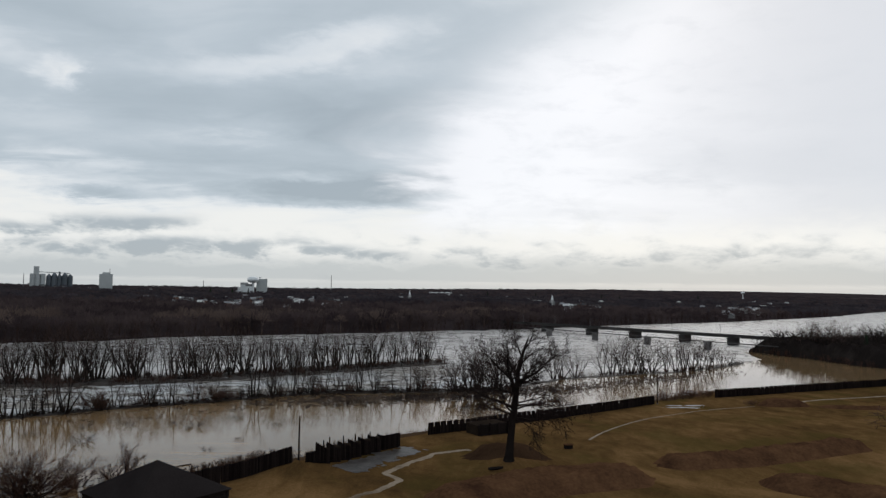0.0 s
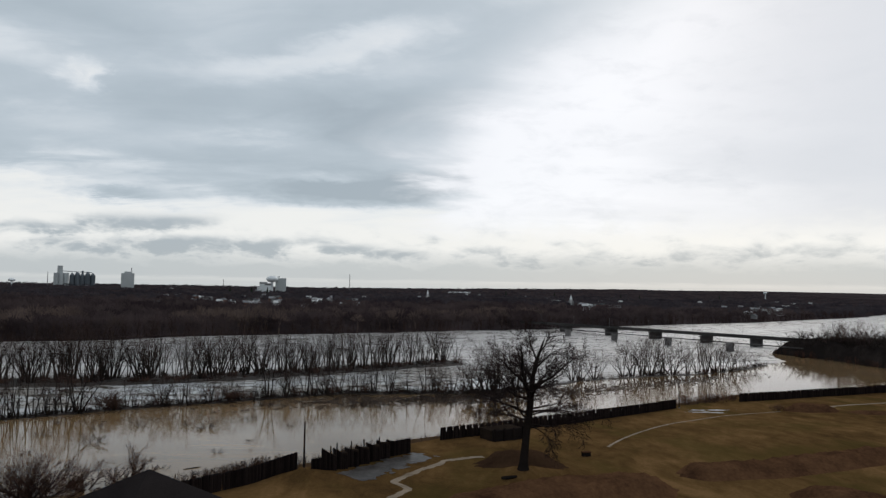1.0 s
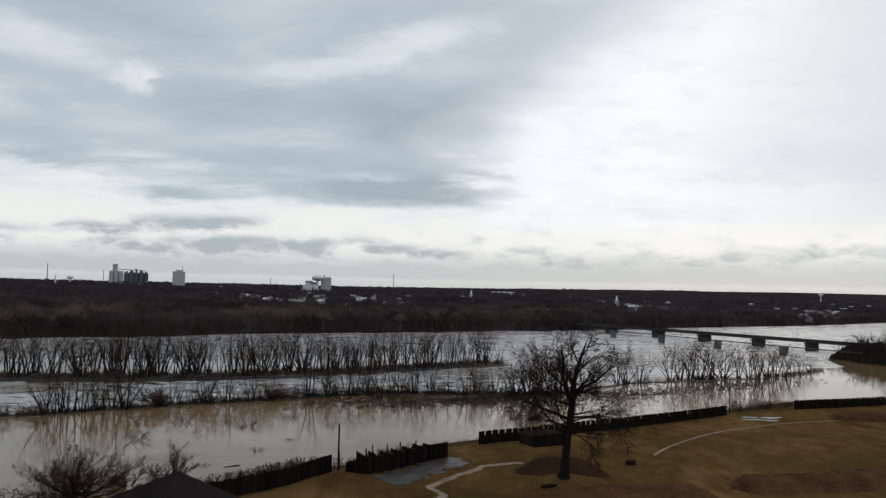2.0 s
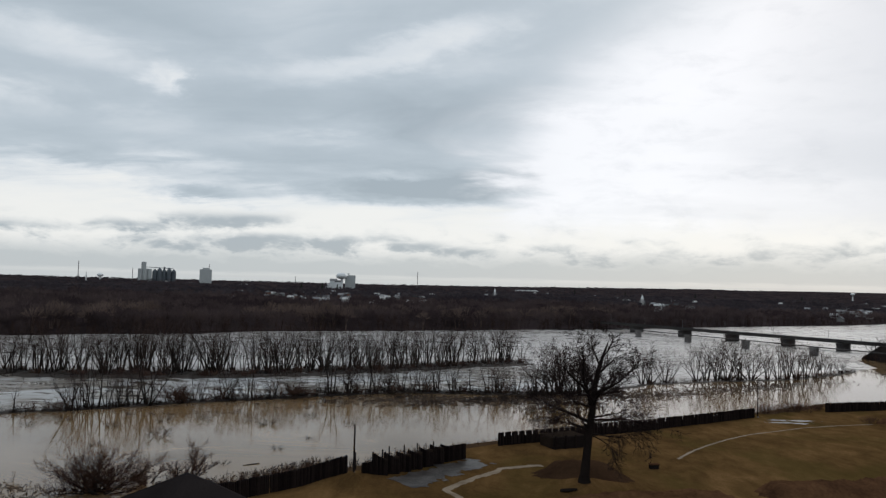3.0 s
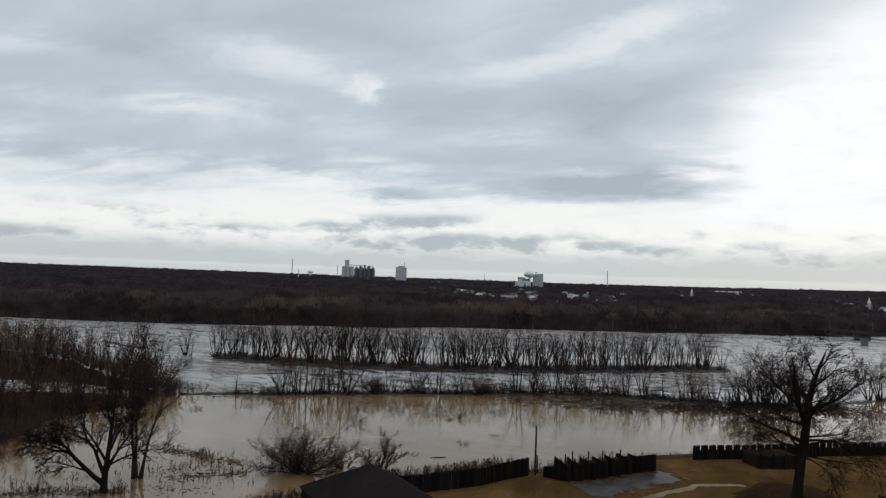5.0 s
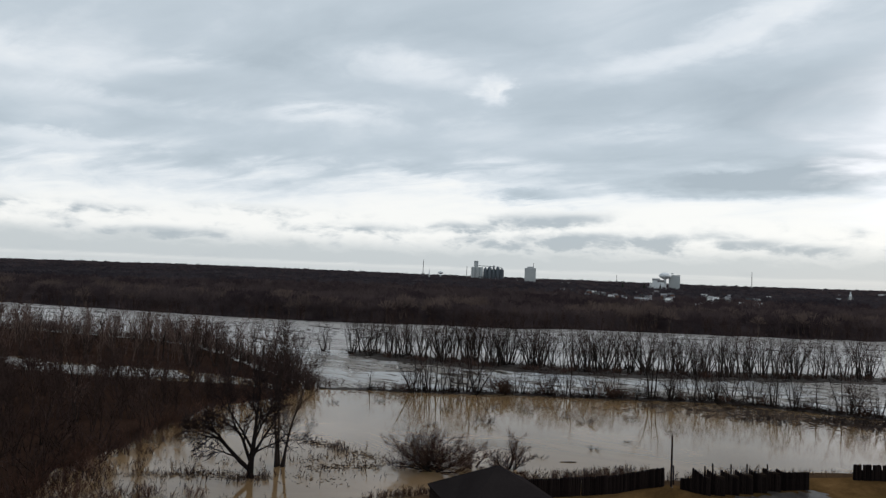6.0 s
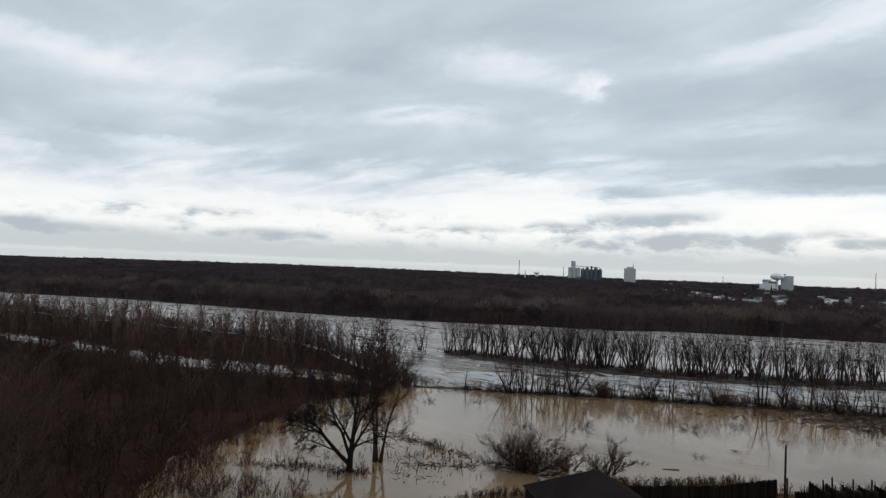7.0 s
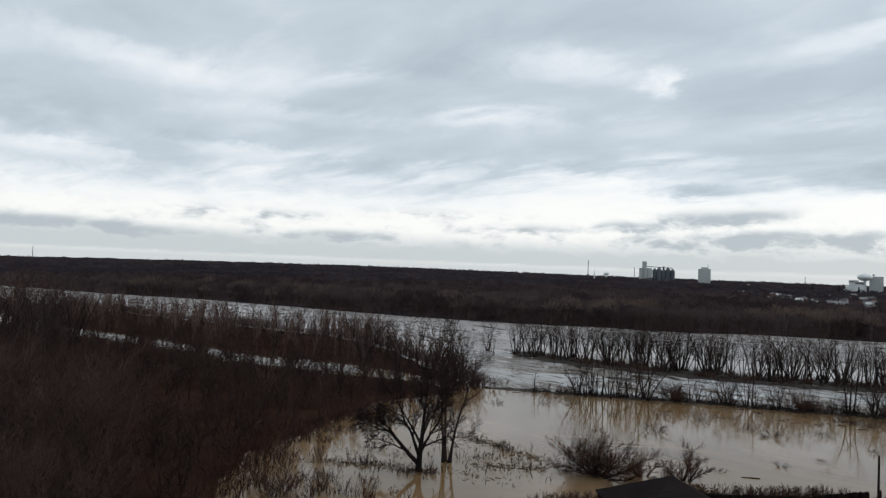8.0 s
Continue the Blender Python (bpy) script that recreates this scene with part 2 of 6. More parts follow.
def water_material():
    """Silty flood water: brown body, smooth surface with faint drifting ripples."""
    mat = bpy.data.materials.new("flood_water")
    mat.use_nodes = True
    k = Nodes(mat.node_tree)
    where = k.add("ShaderNodeTexCoord").outputs["Object"]
    silt = k.noise(k.stretch(where, (1, 1.8, 1), (0, 0, -0.6)), 0.02, 5, 0.6, 1.2)
    colour = k.ramp(silt, [(0.3, (0.158, 0.096, 0.045)), (0.7, (0.232, 0.150, 0.078))])
    b = k.add("ShaderNodeBsdfPrincipled")
    k.put(b.inputs["Base Color"], colour)
    b.inputs["IOR"].default_value = 1.43
    gust = k.noise(k.stretch(where, (1, 2.2, 1), (0, 0, -0.6), (7, 3, 0)), 0.035, 4, 0.6, 0.8)
    k.put(b.inputs["Roughness"], k.smooth(gust, 0.35, 0.7, 0.01, 0.04))
    ripple = k.noise(k.stretch(where, (1.0, 2.6, 1), (0, 0, -0.5)), 0.9, 4, 0.55, 0.4)
    relief = k.add("ShaderNodeBump")
    relief.inputs["Strength"].default_value, relief.inputs["Distance"].default_value = 0.05, 0.10
    k.put(relief.inputs["Height"], ripple)
    k.put(b.inputs["Normal"], relief.outputs[0])
    k.put(k.add("ShaderNodeOutputMaterial").inputs[0], b.outputs[0])
    return mat


def ice_material(name="river_ice", stops=((0.33, (0.17, 0.14, 0.12)), (0.43, (0.25, 0.225, 0.21)), (0.53, (0.35, 0.33, 0.315)), (0.66, (0.46, 0.44, 0.425)))):
    """Broken river ice: pale plates, wet grey leads between them, brown scum lines."""
    mat = bpy.data.materials.new(name)
    mat.use_nodes = True
    k = Nodes(mat.node_tree)
    where = k.add("ShaderNodeTexCoord").outputs["Object"]
    flow = k.stretch(where, (0.6, 1.2, 1), (0, 0, -0.62))
    big = k.noise(flow, 0.02, 5, 0.6, 1.0)
    lead = k.noise(flow, 0.10, 6, 0.62, 1.6)
    fac = k.math("ADD", k.math("MULTIPLY", big, 0.55), k.math("MULTIPLY", lead, 0.45))
    colour = k.ramp(fac, list(stops))
    b = k.add("ShaderNodeBsdfPrincipled")
    k.put(b.inputs["Base Color"], colour)
    b.inputs["IOR"].default_value = 1.31
    b.inputs["Specular IOR Level"].default_value = 0.22
    k.put(b.inputs["Roughness"], k.smooth(lead, 0.35, 0.6, 0.12, 0.5))
    relief = k.add("ShaderNodeBump")
    relief.inputs["Strength"].default_value, relief.inputs["Distance"].default_value = 0.05, 0.2
    k.put(relief.inputs["Height"], lead)
    k.put(b.inputs["Normal"], relief.outputs[0])
    k.put(k.add("ShaderNodeOutputMaterial").inputs[0], b.outputs[0])
    return mat


GRASS = grass_material()
WATER = water_material()
ICE = ice_material()
SHELF_ICE = ice_material("shelf_ice", ((0.40, (0.085, 0.068, 0.052)), (0.47, (0.22, 0.195, 0.17)), (0.53, (0.40, 0.395, 0.39)), (0.63, (0.58, 0.605, 0.62))))
TALL_GRASS = material("rank_dead_grass", (0.040, 0.0195, 0.0115), (0.125, 0.064, 0.032), 1.0, 0.95, 0.5, 2.2, spread=(0.36, 0.70), coarse=0.22)
MOUND_GRASS = material("dark_mound_grass", (0.028, 0.0155, 0.0095), (0.062, 0.035, 0.020), 1.0, 0.95, 0.4, 2.2, spread=(0.36, 0.70), coarse=0.2)
BLUFF = material("bluff_brush_soil", (0.034, 0.021, 0.013), (0.080, 0.050, 0.029), 1.0, 0.95, 0.8, 2.0)
WOOD_FLOOR = material("leaf_litter_floor", (0.019, 0.0105, 0.008), (0.044, 0.025, 0.018), 0.6, 0.95, 0.6, 2.0)
FAR_FLOOR = material("far_woodland_floor", (0.030, 0.024, 0.025), (0.055, 0.043, 0.043), 0.05, 0.95, 0.0, 2.0)
DARK_EARTH = material("dark_packed_earth", (0.012, 0.009, 0.007), (0.034, 0.024, 0.018), 1.0, 0.95, 0.6, 2.0)
DRIFT = material("grey_brown_drift", (0.030, 0.022, 0.017), (0.115, 0.085, 0.062), 1.0, 0.95, 0.0, 1.5)
MUD = material("wet_mud", (0.014, 0.010, 0.008), (0.042, 0.031, 0.024), 1.0, 0.75, 0.6, 2.0)
BARK = material("dark_bark", (0.016, 0.013, 0.012), (0.044, 0.035, 0.031), 1.0, 0.92, 0.6, 5.0, piece=0.25)
OAK_TWIG = material("dark_oak_twigs", (0.015, 0.0108, 0.0105), (0.040, 0.029, 0.027), 1.0, 0.92, 0.0, 1.0)
OAK_BARK = material("furrowed_oak_bark", (0.009, 0.0075, 0.007), (0.026, 0.020, 0.0175), 1.5, 0.95, 1.0, 6.0)
TWIG = material("bare_twigs", (0.034, 0.0225, 0.0195), (0.082, 0.054, 0.047), 1.0, 0.9, 0.0, 1.0, piece=0.35)
PALE_TWIG = material("pale_bare_twigs", (0.068, 0.046, 0.039), (0.160, 0.110, 0.092), 1.0, 0.9, 0.0, 1.0, piece=0.4)
WILLOW_TWIG = material("willow_twigs", (0.046, 0.0245, 0.018), (0.110, 0.062, 0.045), 1.0, 0.9, 0.0, 1.0, piece=0.3)
# CANOPY, FAR_TWIG and DISTANT_TWIG: twig browns shifted bluer to carry air haze
CANOPY = material("hazed_twig_canopy", (0.046, 0.036, 0.039), (0.092, 0.070, 0.071), 0.012, 0.95, 0.0, 7.0, coarse=1.0, spread=(0.4, 0.6), fuzzy=0.15)
FAR_TWIG = material("hazed_far_woods", (0.046, 0.0345, 0.0375), (0.112, 0.084, 0.082), 0.012, 0.95, 0.0, 7.0, coarse=1.0, spread=(0.42, 0.60), fuzzy=0.3)
CROWN_TWIG = material("pale_far_crowns", (0.085, 0.062, 0.056), (0.185, 0.138, 0.118), 0.02, 0.95, 0.0, 6.0, coarse=1.0, fuzzy=0.3)
DISTANT_TWIG = material("hazed_distant_woods", (0.040, 0.0355, 0.042), (0.092, 0.079, 0.087), 0.006, 0.95, 0.0, 8.0, coarse=1.0, spread=(0.4, 0.62), fuzzy=0.15)
REED = material("dry_reeds", (0.028, 0.0155, 0.0115), (0.070, 0.039, 0.027), 1.0, 0.95, 0.0, 1.5)
LOG = material("weathered_log", (0.008, 0.006, 0.0058), (0.022, 0.016, 0.0145), 1.0, 0.95, 0.5, 9.0, piece=0.3)
SHINGLE = material("dark_roof_shingle", (0.015, 0.0122, 0.012), (0.028, 0.0235, 0.023), 1.0, 0.95, 0.4, 7.0)
TIMBER = material("squared_timber", (0.010, 0.008, 0.0075), (0.026, 0.020, 0.018), 1.0, 0.9, 0.5, 6.0)
GRAVEL = material("pale_gravel_path", (0.10, 0.072, 0.045), (0.29, 0.23, 0.17), 2.0, 0.85, 0.3, 5.0)
PUDDLE = material("frozen_puddle", (0.020, 0.016, 0.0145), (0.105, 0.096, 0.090), 1.6, 0.42, 0.5, 1.6, coarse=0.34, shine=0.10, spread=(0.40, 0.72))
CONCRETE = material("stained_concrete", (0.075, 0.07, 0.068), (0.19, 0.18, 0.175), 0.5, 0.85, 0.3, 3.0)
DARK_CONCRETE = material("darker_grey_concrete", (0.030, 0.028, 0.028), (0.075, 0.07, 0.068), 0.5, 0.8, 0.3, 3.0)
GIRDER = material("rusty_girder", (0.030, 0.028, 0.027), (0.075, 0.068, 0.062), 0.5, 0.7, 0.2, 3.0)
SILO_PALE = material("pale_silo_concrete", (0.34, 0.36, 0.36), (0.50, 0.52, 0.52), 0.05, 0.8, 0.0, 8.0)
SILO_DARK = material("dark_bin_steel", (0.045, 0.055, 0.065), (0.13, 0.15, 0.17), 0.05, 0.6, 0.0, 8.0)
TANK = material("white_tank_paint", (0.62, 0.64, 0.65), (0.78, 0.80, 0.80), 0.1, 0.5, 0.0, 4.0)
SIDING = material("white_siding", (0.14, 0.14, 0.14), (0.56, 0.56, 0.555), 0.2, 0.7, 0.0, 4.0, piece=0.5)
ROOFING = material("grey_roofing", (0.05, 0.05, 0.053), (0.26, 0.26, 0.27), 0.3, 0.85, 0.0, 4.0, piece=0.6)
BRICK = material("red_brown_brick", (0.12, 0.065, 0.05), (0.24, 0.14, 0.11), 0.3, 0.85, 0.0, 4.0)
GLASS = material("dark_window_glass", (0.02, 0.022, 0.025), (0.04, 0.043, 0.048), 1.0, 0.1, 0.0, 1.0)
STEEL = material("grey_steel", (0.12, 0.12, 0.125), (0.22, 0.22, 0.225), 1.0, 0.5, 0.0, 3.0, metal=0.6)
PINE = material("dark_conifer", (0.012, 0.018, 0.012), (0.035, 0.048, 0.030), 0.5, 0.9, 0.0, 3.0)


# ---------------------------------------------------------------- mesh helpers
def tri_mesh(name, verts, tris, mat, mats=None, index=None, flat=False):
    """A mesh from arrays of vertices and triangles."""
    verts, tris = np.asarray(verts, np.float32).reshape(-1, 3), np.asarray(tris, np.int32).reshape(-1, 3)
    me = bpy.data.meshes.new(name)
    me.vertices.add(len(verts))
    me.vertices.foreach_set("co", verts.ravel())
    me.loops.add(tris.size)
    me.loops.foreach_set("vertex_index", tris.ravel())
    me.polygons.add(len(tris))
    me.polygons.foreach_set("loop_start", np.arange(0, tris.size, 3, dtype=np.int32))
    for m in mats or [mat]:
        me.materials.append(m)
    if index is not None:
        me.polygons.foreach_set("material_index", np.asarray(index, np.int32))
    me.update(calc_edges=True)
    if not flat:
        me.polygons.foreach_set("use_smooth", np.ones(len(tris), bool))
    me.validate()
    return me


def part(name, bm, mat, parent=None, label=""):
    """Links a bmesh (or a mesh) as one object under a thing or a part."""
    if isinstance(bm, bpy.types.Mesh):
        me = bm
    else:
        me = bpy.data.meshes.new(name)
        bm.to_mesh(me)
        bm.free()
        me.materials.append(mat)
    ob = new(name, me)
    if parent:
        ob.parent = parent
    if label:
        tagged(ob, label)
    return ob


def box(bm, x0, y0, z0, x1, y1, z1, bevel=0.0, m=None):
    made = bmesh.ops.create_cube(bm, size=1.0)["verts"]
    bmesh.ops.scale(bm, verts=made, vec=(x1 - x0, y1 - y0, z1 - z0))
    bmesh.ops.translate(bm, verts=made, vec=((x0 + x1) / 2, (y0 + y1) / 2, (z0 + z1) / 2))
    if bevel:
        edges = list({e for v in made for e in v.link_edges})
        made = [g for g in bmesh.ops.bevel(bm, geom=edges, offset=bevel, segments=1, affect="EDGES")["verts"]]
    if m is not None:
        bmesh.ops.transform(bm, matrix=m, verts=made)
    return made


def lathe(bm, profile, sides=16, m=None):
    """A turned shape from rows of radius and height, closed at both ends."""
    rings = [[bm.verts.new((r * math.cos(2 * math.pi * k / sides), r * math.sin(2 * math.pi * k / sides), z)) for k in range(sides)] for r, z in profile]
    for a, b in zip(rings, rings[1:]):
        for k in range(sides):
            bm.faces.new((a[k], a[(k + 1) % sides], b[(k + 1) % sides], b[k]))
    bm.faces.new(rings[0][::-1])
    bm.faces.new(rings[-1])
    if m is not None:
        bmesh.ops.transform(bm, matrix=m, verts=[v for r in rings for v in r])
    return rings


def smoothstep(t):
    t = np.clip(t, 0.0, 1.0)
    return t * t * (3 - 2 * t)


def wobble(x, y, scale, seed=0.0):
    """Cheap smooth noise in -1..1 for arrays."""
    x, y = np.asarray(x, float) * scale + seed * 1.7, np.asarray(y, float) * scale - seed * 2.3
    return (np.sin(x * 1.3 + 1.9 * np.sin(y * 0.7 + seed)) + np.sin(y * 1.7 + 1.3 * np.sin(x * 1.1 - seed)) + np.sin((x + y) * 2.9 + seed * 3) * 0.5) / 2.5


# ---------------------------------------------------------------- plan of the land
# top edge of the bluff on which the fort stands, from downstream to upstream; the fort lies to the right of this line
BLUFF_EDGE = [(-2500, -500), (-600, -190), (-200, -80), (-112, -30), (-74, 14), (-58, 45), (-50, 64), (-40, 80), (-25.5, 96), (-20.5, 99.5),
              (-13, 110), (-5, 118), (5.5, 126), (28, 146), (55, 171), (88, 195), (160, 219), (300, 240), (700, 320), (3000, 1500)]
FAR_SHORE = [(-4900, -400), (-3000, -150), (-1600, 40), (-1100, 170), (-783, 269), (-689, 318), (-570, 350), (-436, 378), (-346, 420), (-300, 458), (-236, 492),
             (-202, 536), (-149, 562), (-66, 609), (17, 660), (88, 700), (180, 770), (271, 841), (452, 965), (778, 1256), (1060, 1568), (1500, 1980), (2600, 2500), (4900, 3100)]
LOW_WOODS = [(-98, 24), (-105, 48), (-114, 60), (-122, 68), (-131, 79), (-139, 95), (-148, 112), (-160, 140), (-158, 172), (-180, 172), (-205, 158), (-228, 150), (-262, 139), (-300, 136), (-420, 105), (-800, 40),
             (-800, -150), (-300, -110), (-150, -40)]
MID_WOODS = [(-160, 178), (-185, 190), (-216, 205), (-251, 221), (-285, 233), (-322, 234), (-420, 212), (-620, 172), (-900, 120), (-900, 75), (-430, 122),
             (-300, 152), (-262, 157), (-225, 176), (-195, 178)]
FAR_POINT = [(226, 466), (234, 438), (243, 410), (247, 376), (262, 345), (420, 330), (700, 420), (700, 520), (420, 470), (290, 478)]


def line_distance(x, y, line):
    """Distance to a polyline, positive on its left."""
    best, side = np.full(np.shape(x), 1e9), np.ones(np.shape(x))
    for (ax, ay), (bx, by) in zip(line, line[1:]):
        ux, uy = bx - ax, by - ay
        t = np.clip(((x - ax) * ux + (y - ay) * uy) / (ux * ux + uy * uy), 0, 1)
        d = np.hypot(x - ax - t * ux, y - ay - t * uy)
        cross = ux * (y - ay) - uy * (x - ax)
        near = d < best - 1e-9
        best = np.where(near, d, best)
        side = np.where(near, np.sign(cross) + (cross == 0), side)
    return best * side


def inside_distance(x, y, ring):
    """Distance to a closed outline, positive inside."""
    best, within = np.full(np.shape(x), 1e9), np.zeros(np.shape(x), bool)
    for (ax, ay), (bx, by) in zip(ring, ring[1:] + ring[:1]):
        ux, uy = bx - ax, by - ay
        t = np.clip(((x - ax) * ux + (y - ay) * uy) / (ux * ux + uy * uy), 0, 1)
        best = np.minimum(best, np.hypot(x - ax - t * ux, y - ay - t * uy))
        if ay != by:
            within ^= ((ay > y) != (by > y)) & (x < (bx - ax) * (y - ay) / (by - ay) + ax)
    return np.where(within, best, -best)


def lawn_height(x, y):
    z = 14.3 - 2.8 * smoothstep((y - 105) / 75)
    z = z + 0.9 * np.exp(-((x + 21.5) ** 2 + (y - 90.5) ** 2) / 18)
    z = z + 1.6 * np.exp(-(((x - 9) / 5.5) ** 2 + ((y - 92) / 5) ** 2))
    z = z + 8.0 * smoothstep((-x - 95) / 120) * smoothstep((30 - y) / 60)
    return z + 0.10 * wobble(x, y, 0.16, 2.0)


def land_height(x, y):
    x, y = np.asarray(x, float), np.asarray(y, float)
    d = -line_distance(x, y, BLUFF_EDGE)
    top = lawn_height(x, y)
    rise = smoothstep((d + 30) / 31)
    fort = -1.6 + (top + 1.6) * rise + 0.5 * wobble(x, y, 0.35, 1.0) * rise * (1 - rise) * 4
    d = line_distance(x, y, FAR_SHORE) + 5 * wobble(x, y, 0.05, 4.0)
    far = np.where(d < 0, -1.6, -1.6 + 2.4 * smoothstep(d / 8) + 6.5 * smoothstep((d - 60) / 700) + 24 * smoothstep((d - 500) / 2900) + 1.5 * wobble(x, y, 0.006, 5.0) * smoothstep(d / 500))
    far = far + 9 * smoothstep((-x / np.maximum(y, 60) - 0.45) / 0.9) * smoothstep((d - 400) / 1800)
    far = far + 46 * smoothstep((x / np.maximum(y, 60) + 0.22) / 0.85) * smoothstep((d - 900) / 1900)
    low = -1.6
    for ring, slope in ((LOW_WOODS, 0.045), (MID_WOODS, 0.008), (FAR_POINT, 0.02)):
        d = inside_distance(x, y, ring) + 2.5 * wobble(x, y, 0.12, 6.0)
        low = np.maximum(low, -1.6 + 2.0 * smoothstep((d + 4) / 8) + slope * np.clip(d, 0, 120))
    return np.maximum(np.maximum(fort, far), low)


def ground_z(x, y):
    return float(land_height(np.array([x]), np.array([y]))[0])


def spaced(low, high, fine, step, reach):
    """Coordinates with a fine step from low to high, growing outwards to +-reach."""
    mid = list(np.arange(low, high + fine / 2, fine))
    out, s = mid[:], fine
    while out[-1] < reach:
        s = min(s * step, 180)
        out.append(out[-1] + s)
    s, first = fine, []
    while (first or mid)[-1 if first else 0] > -reach:
        s = min(s * step, 180)
        first.append((first[-1] if first else mid[0]) - s)
    return np.array(first[::-1] + out)


# ---------------------------------------------------------------- ground, water, ice
xs, ys = spaced(-190, 160, 2.5, 1.07, 4900), spaced(30, 230, 2.5, 1.07, 4900)
gx, gy = np.meshgrid(xs, ys)
gzz = land_height(gx, gy)
cols, rows_ = len(xs), len(ys)
i = (np.arange(rows_ - 1)[:, None] * cols + np.arange(cols - 1)[None]).ravel()
tris = np.concatenate([np.stack([i, i + 1, i + cols + 1], 1), np.stack([i, i + cols + 1, i + cols], 1)])
verts = np.stack([gx.ravel(), gy.ravel(), gzz.ravel()], 1)
cx, cy = verts[tris, 0].mean(1), verts[tris, 1].mean(1)
bd = -line_distance(cx, cy, BLUFF_EDGE)
kind_of = np.where(bd > 2.5, 0, np.where(bd > -34, 1, 2))
kind_of = np.where(line_distance(cx, cy, FAR_SHORE) > -20, 3, kind_of)
kind_of = np.where((kind_of == 0) & (cx < -75), 2, kind_of)
ground = tagged(new("ground", tri_mesh("ground", verts, tris, None, [GRASS, BLUFF, WOOD_FLOOR, FAR_FLOOR], kind_of)),
                "dormant brown lawn on a bluff above flooded bottomland", "ground", kind="structure")


def outline_sheet(name, ring, z, mat, edge=0.0, step=4.0, seed=1.0):
    """A flat sheet inside an outline, its edge cut into uneven steps."""
    pts = []
    for (ax, ay), (bx, by) in zip(ring, ring[1:] + ring[:1]):
        count = max(1, int(math.hypot(bx - ax, by - ay) / step))
        for k in range(count):
            px, py = ax + (bx - ax) * k / count, ay + (by - ay) * k / count
            pts.append((px + edge * float(wobble(px, py, 0.35, seed)), py + edge * float(wobble(px, py, 0.4, seed + 3))))
    count = len(pts)
    flat, _, faces, *_ = delaunay_2d_cdt([Vector(p) for p in pts], [(k, (k + 1) % count) for k in range(count)], [], 1, 1e-4)
    tris = np.array(faces, np.int32)
    v = np.array([(p.x, p.y, z) for p in flat])
    area = np.cross(v[tris[:, 1], :2] - v[tris[:, 0], :2], v[tris[:, 2], :2] - v[tris[:, 0], :2])
    tris[area < 0] = tris[area < 0][:, ::-1]
    return new(name, tri_mesh(name, v, tris, mat))


bm = bmesh.new()
bmesh.ops.create_grid(bm, x_segments=8, y_segments=8, size=4800)
tagged(part("water", bm, WATER), "brown silty flood water with faint ripples", "water", kind="structure")

ICE_RING = [(-159, 184), (-136, 199), (-107, 221), (-90, 232), (-65, 247), (-38, 262), (-2, 268), (32, 279), (62, 306), (96, 332), (129, 346), (165, 372),
            (208, 408), (222, 462), (290, 488), (420, 474), (700, 525), (2000, 1700), (2300, 3000), (1060, 1575), (778, 1262), (452, 972), (271, 848), (88, 708), (17, 668),
            (-66, 616), (-149, 568), (-202, 542), (-236, 498), (-300, 464), (-346, 426), (-436, 384), (-570, 356), (-689, 324), (-783, 275),
            (-1100, 178), (-1600, 50), (-1500, 0), (-900, 112), (-620, 166), (-420, 206), (-322, 228), (-285, 227), (-251, 215), (-216, 199), (-185, 184)]
tagged(outline_sheet("river_ice", ICE_RING, 0.06, ICE, 1.2, 5.0), "pale broken ice sheet covering the main river channel", "ice", kind="structure")
SLOUGH = [(-206, 166), (-225, 174), (-262, 154), (-300, 149), (-430, 119), (-430, 106), (-300, 138), (-262, 141), (-228, 152)]
tagged(outline_sheet("slough_ice", SLOUGH, 0.05, ICE, 0.8, 4.0, 2.0), "narrow strip of pale ice in a wooded slough", "ice", kind="structure")
SHELF = [(-157, 186), (-136, 200), (-107, 222), (-90, 233), (-65, 248), (-38, 263), (-2, 268), (30, 279), (20, 300), (12, 350), (2, 368), (-47, 330), (-84, 302), (-119, 282), (-164, 268), (-188, 262), (-226, 284), (-262, 262), (-240, 224), (-210, 207), (-180, 192)]
tagged(outline_sheet("shelf_ice", SHELF, 0.10, SHELF_ICE, 2.2, 3.0, 4.0), "bluish white shelf ice between two wooded bars", "ice", kind="structure")


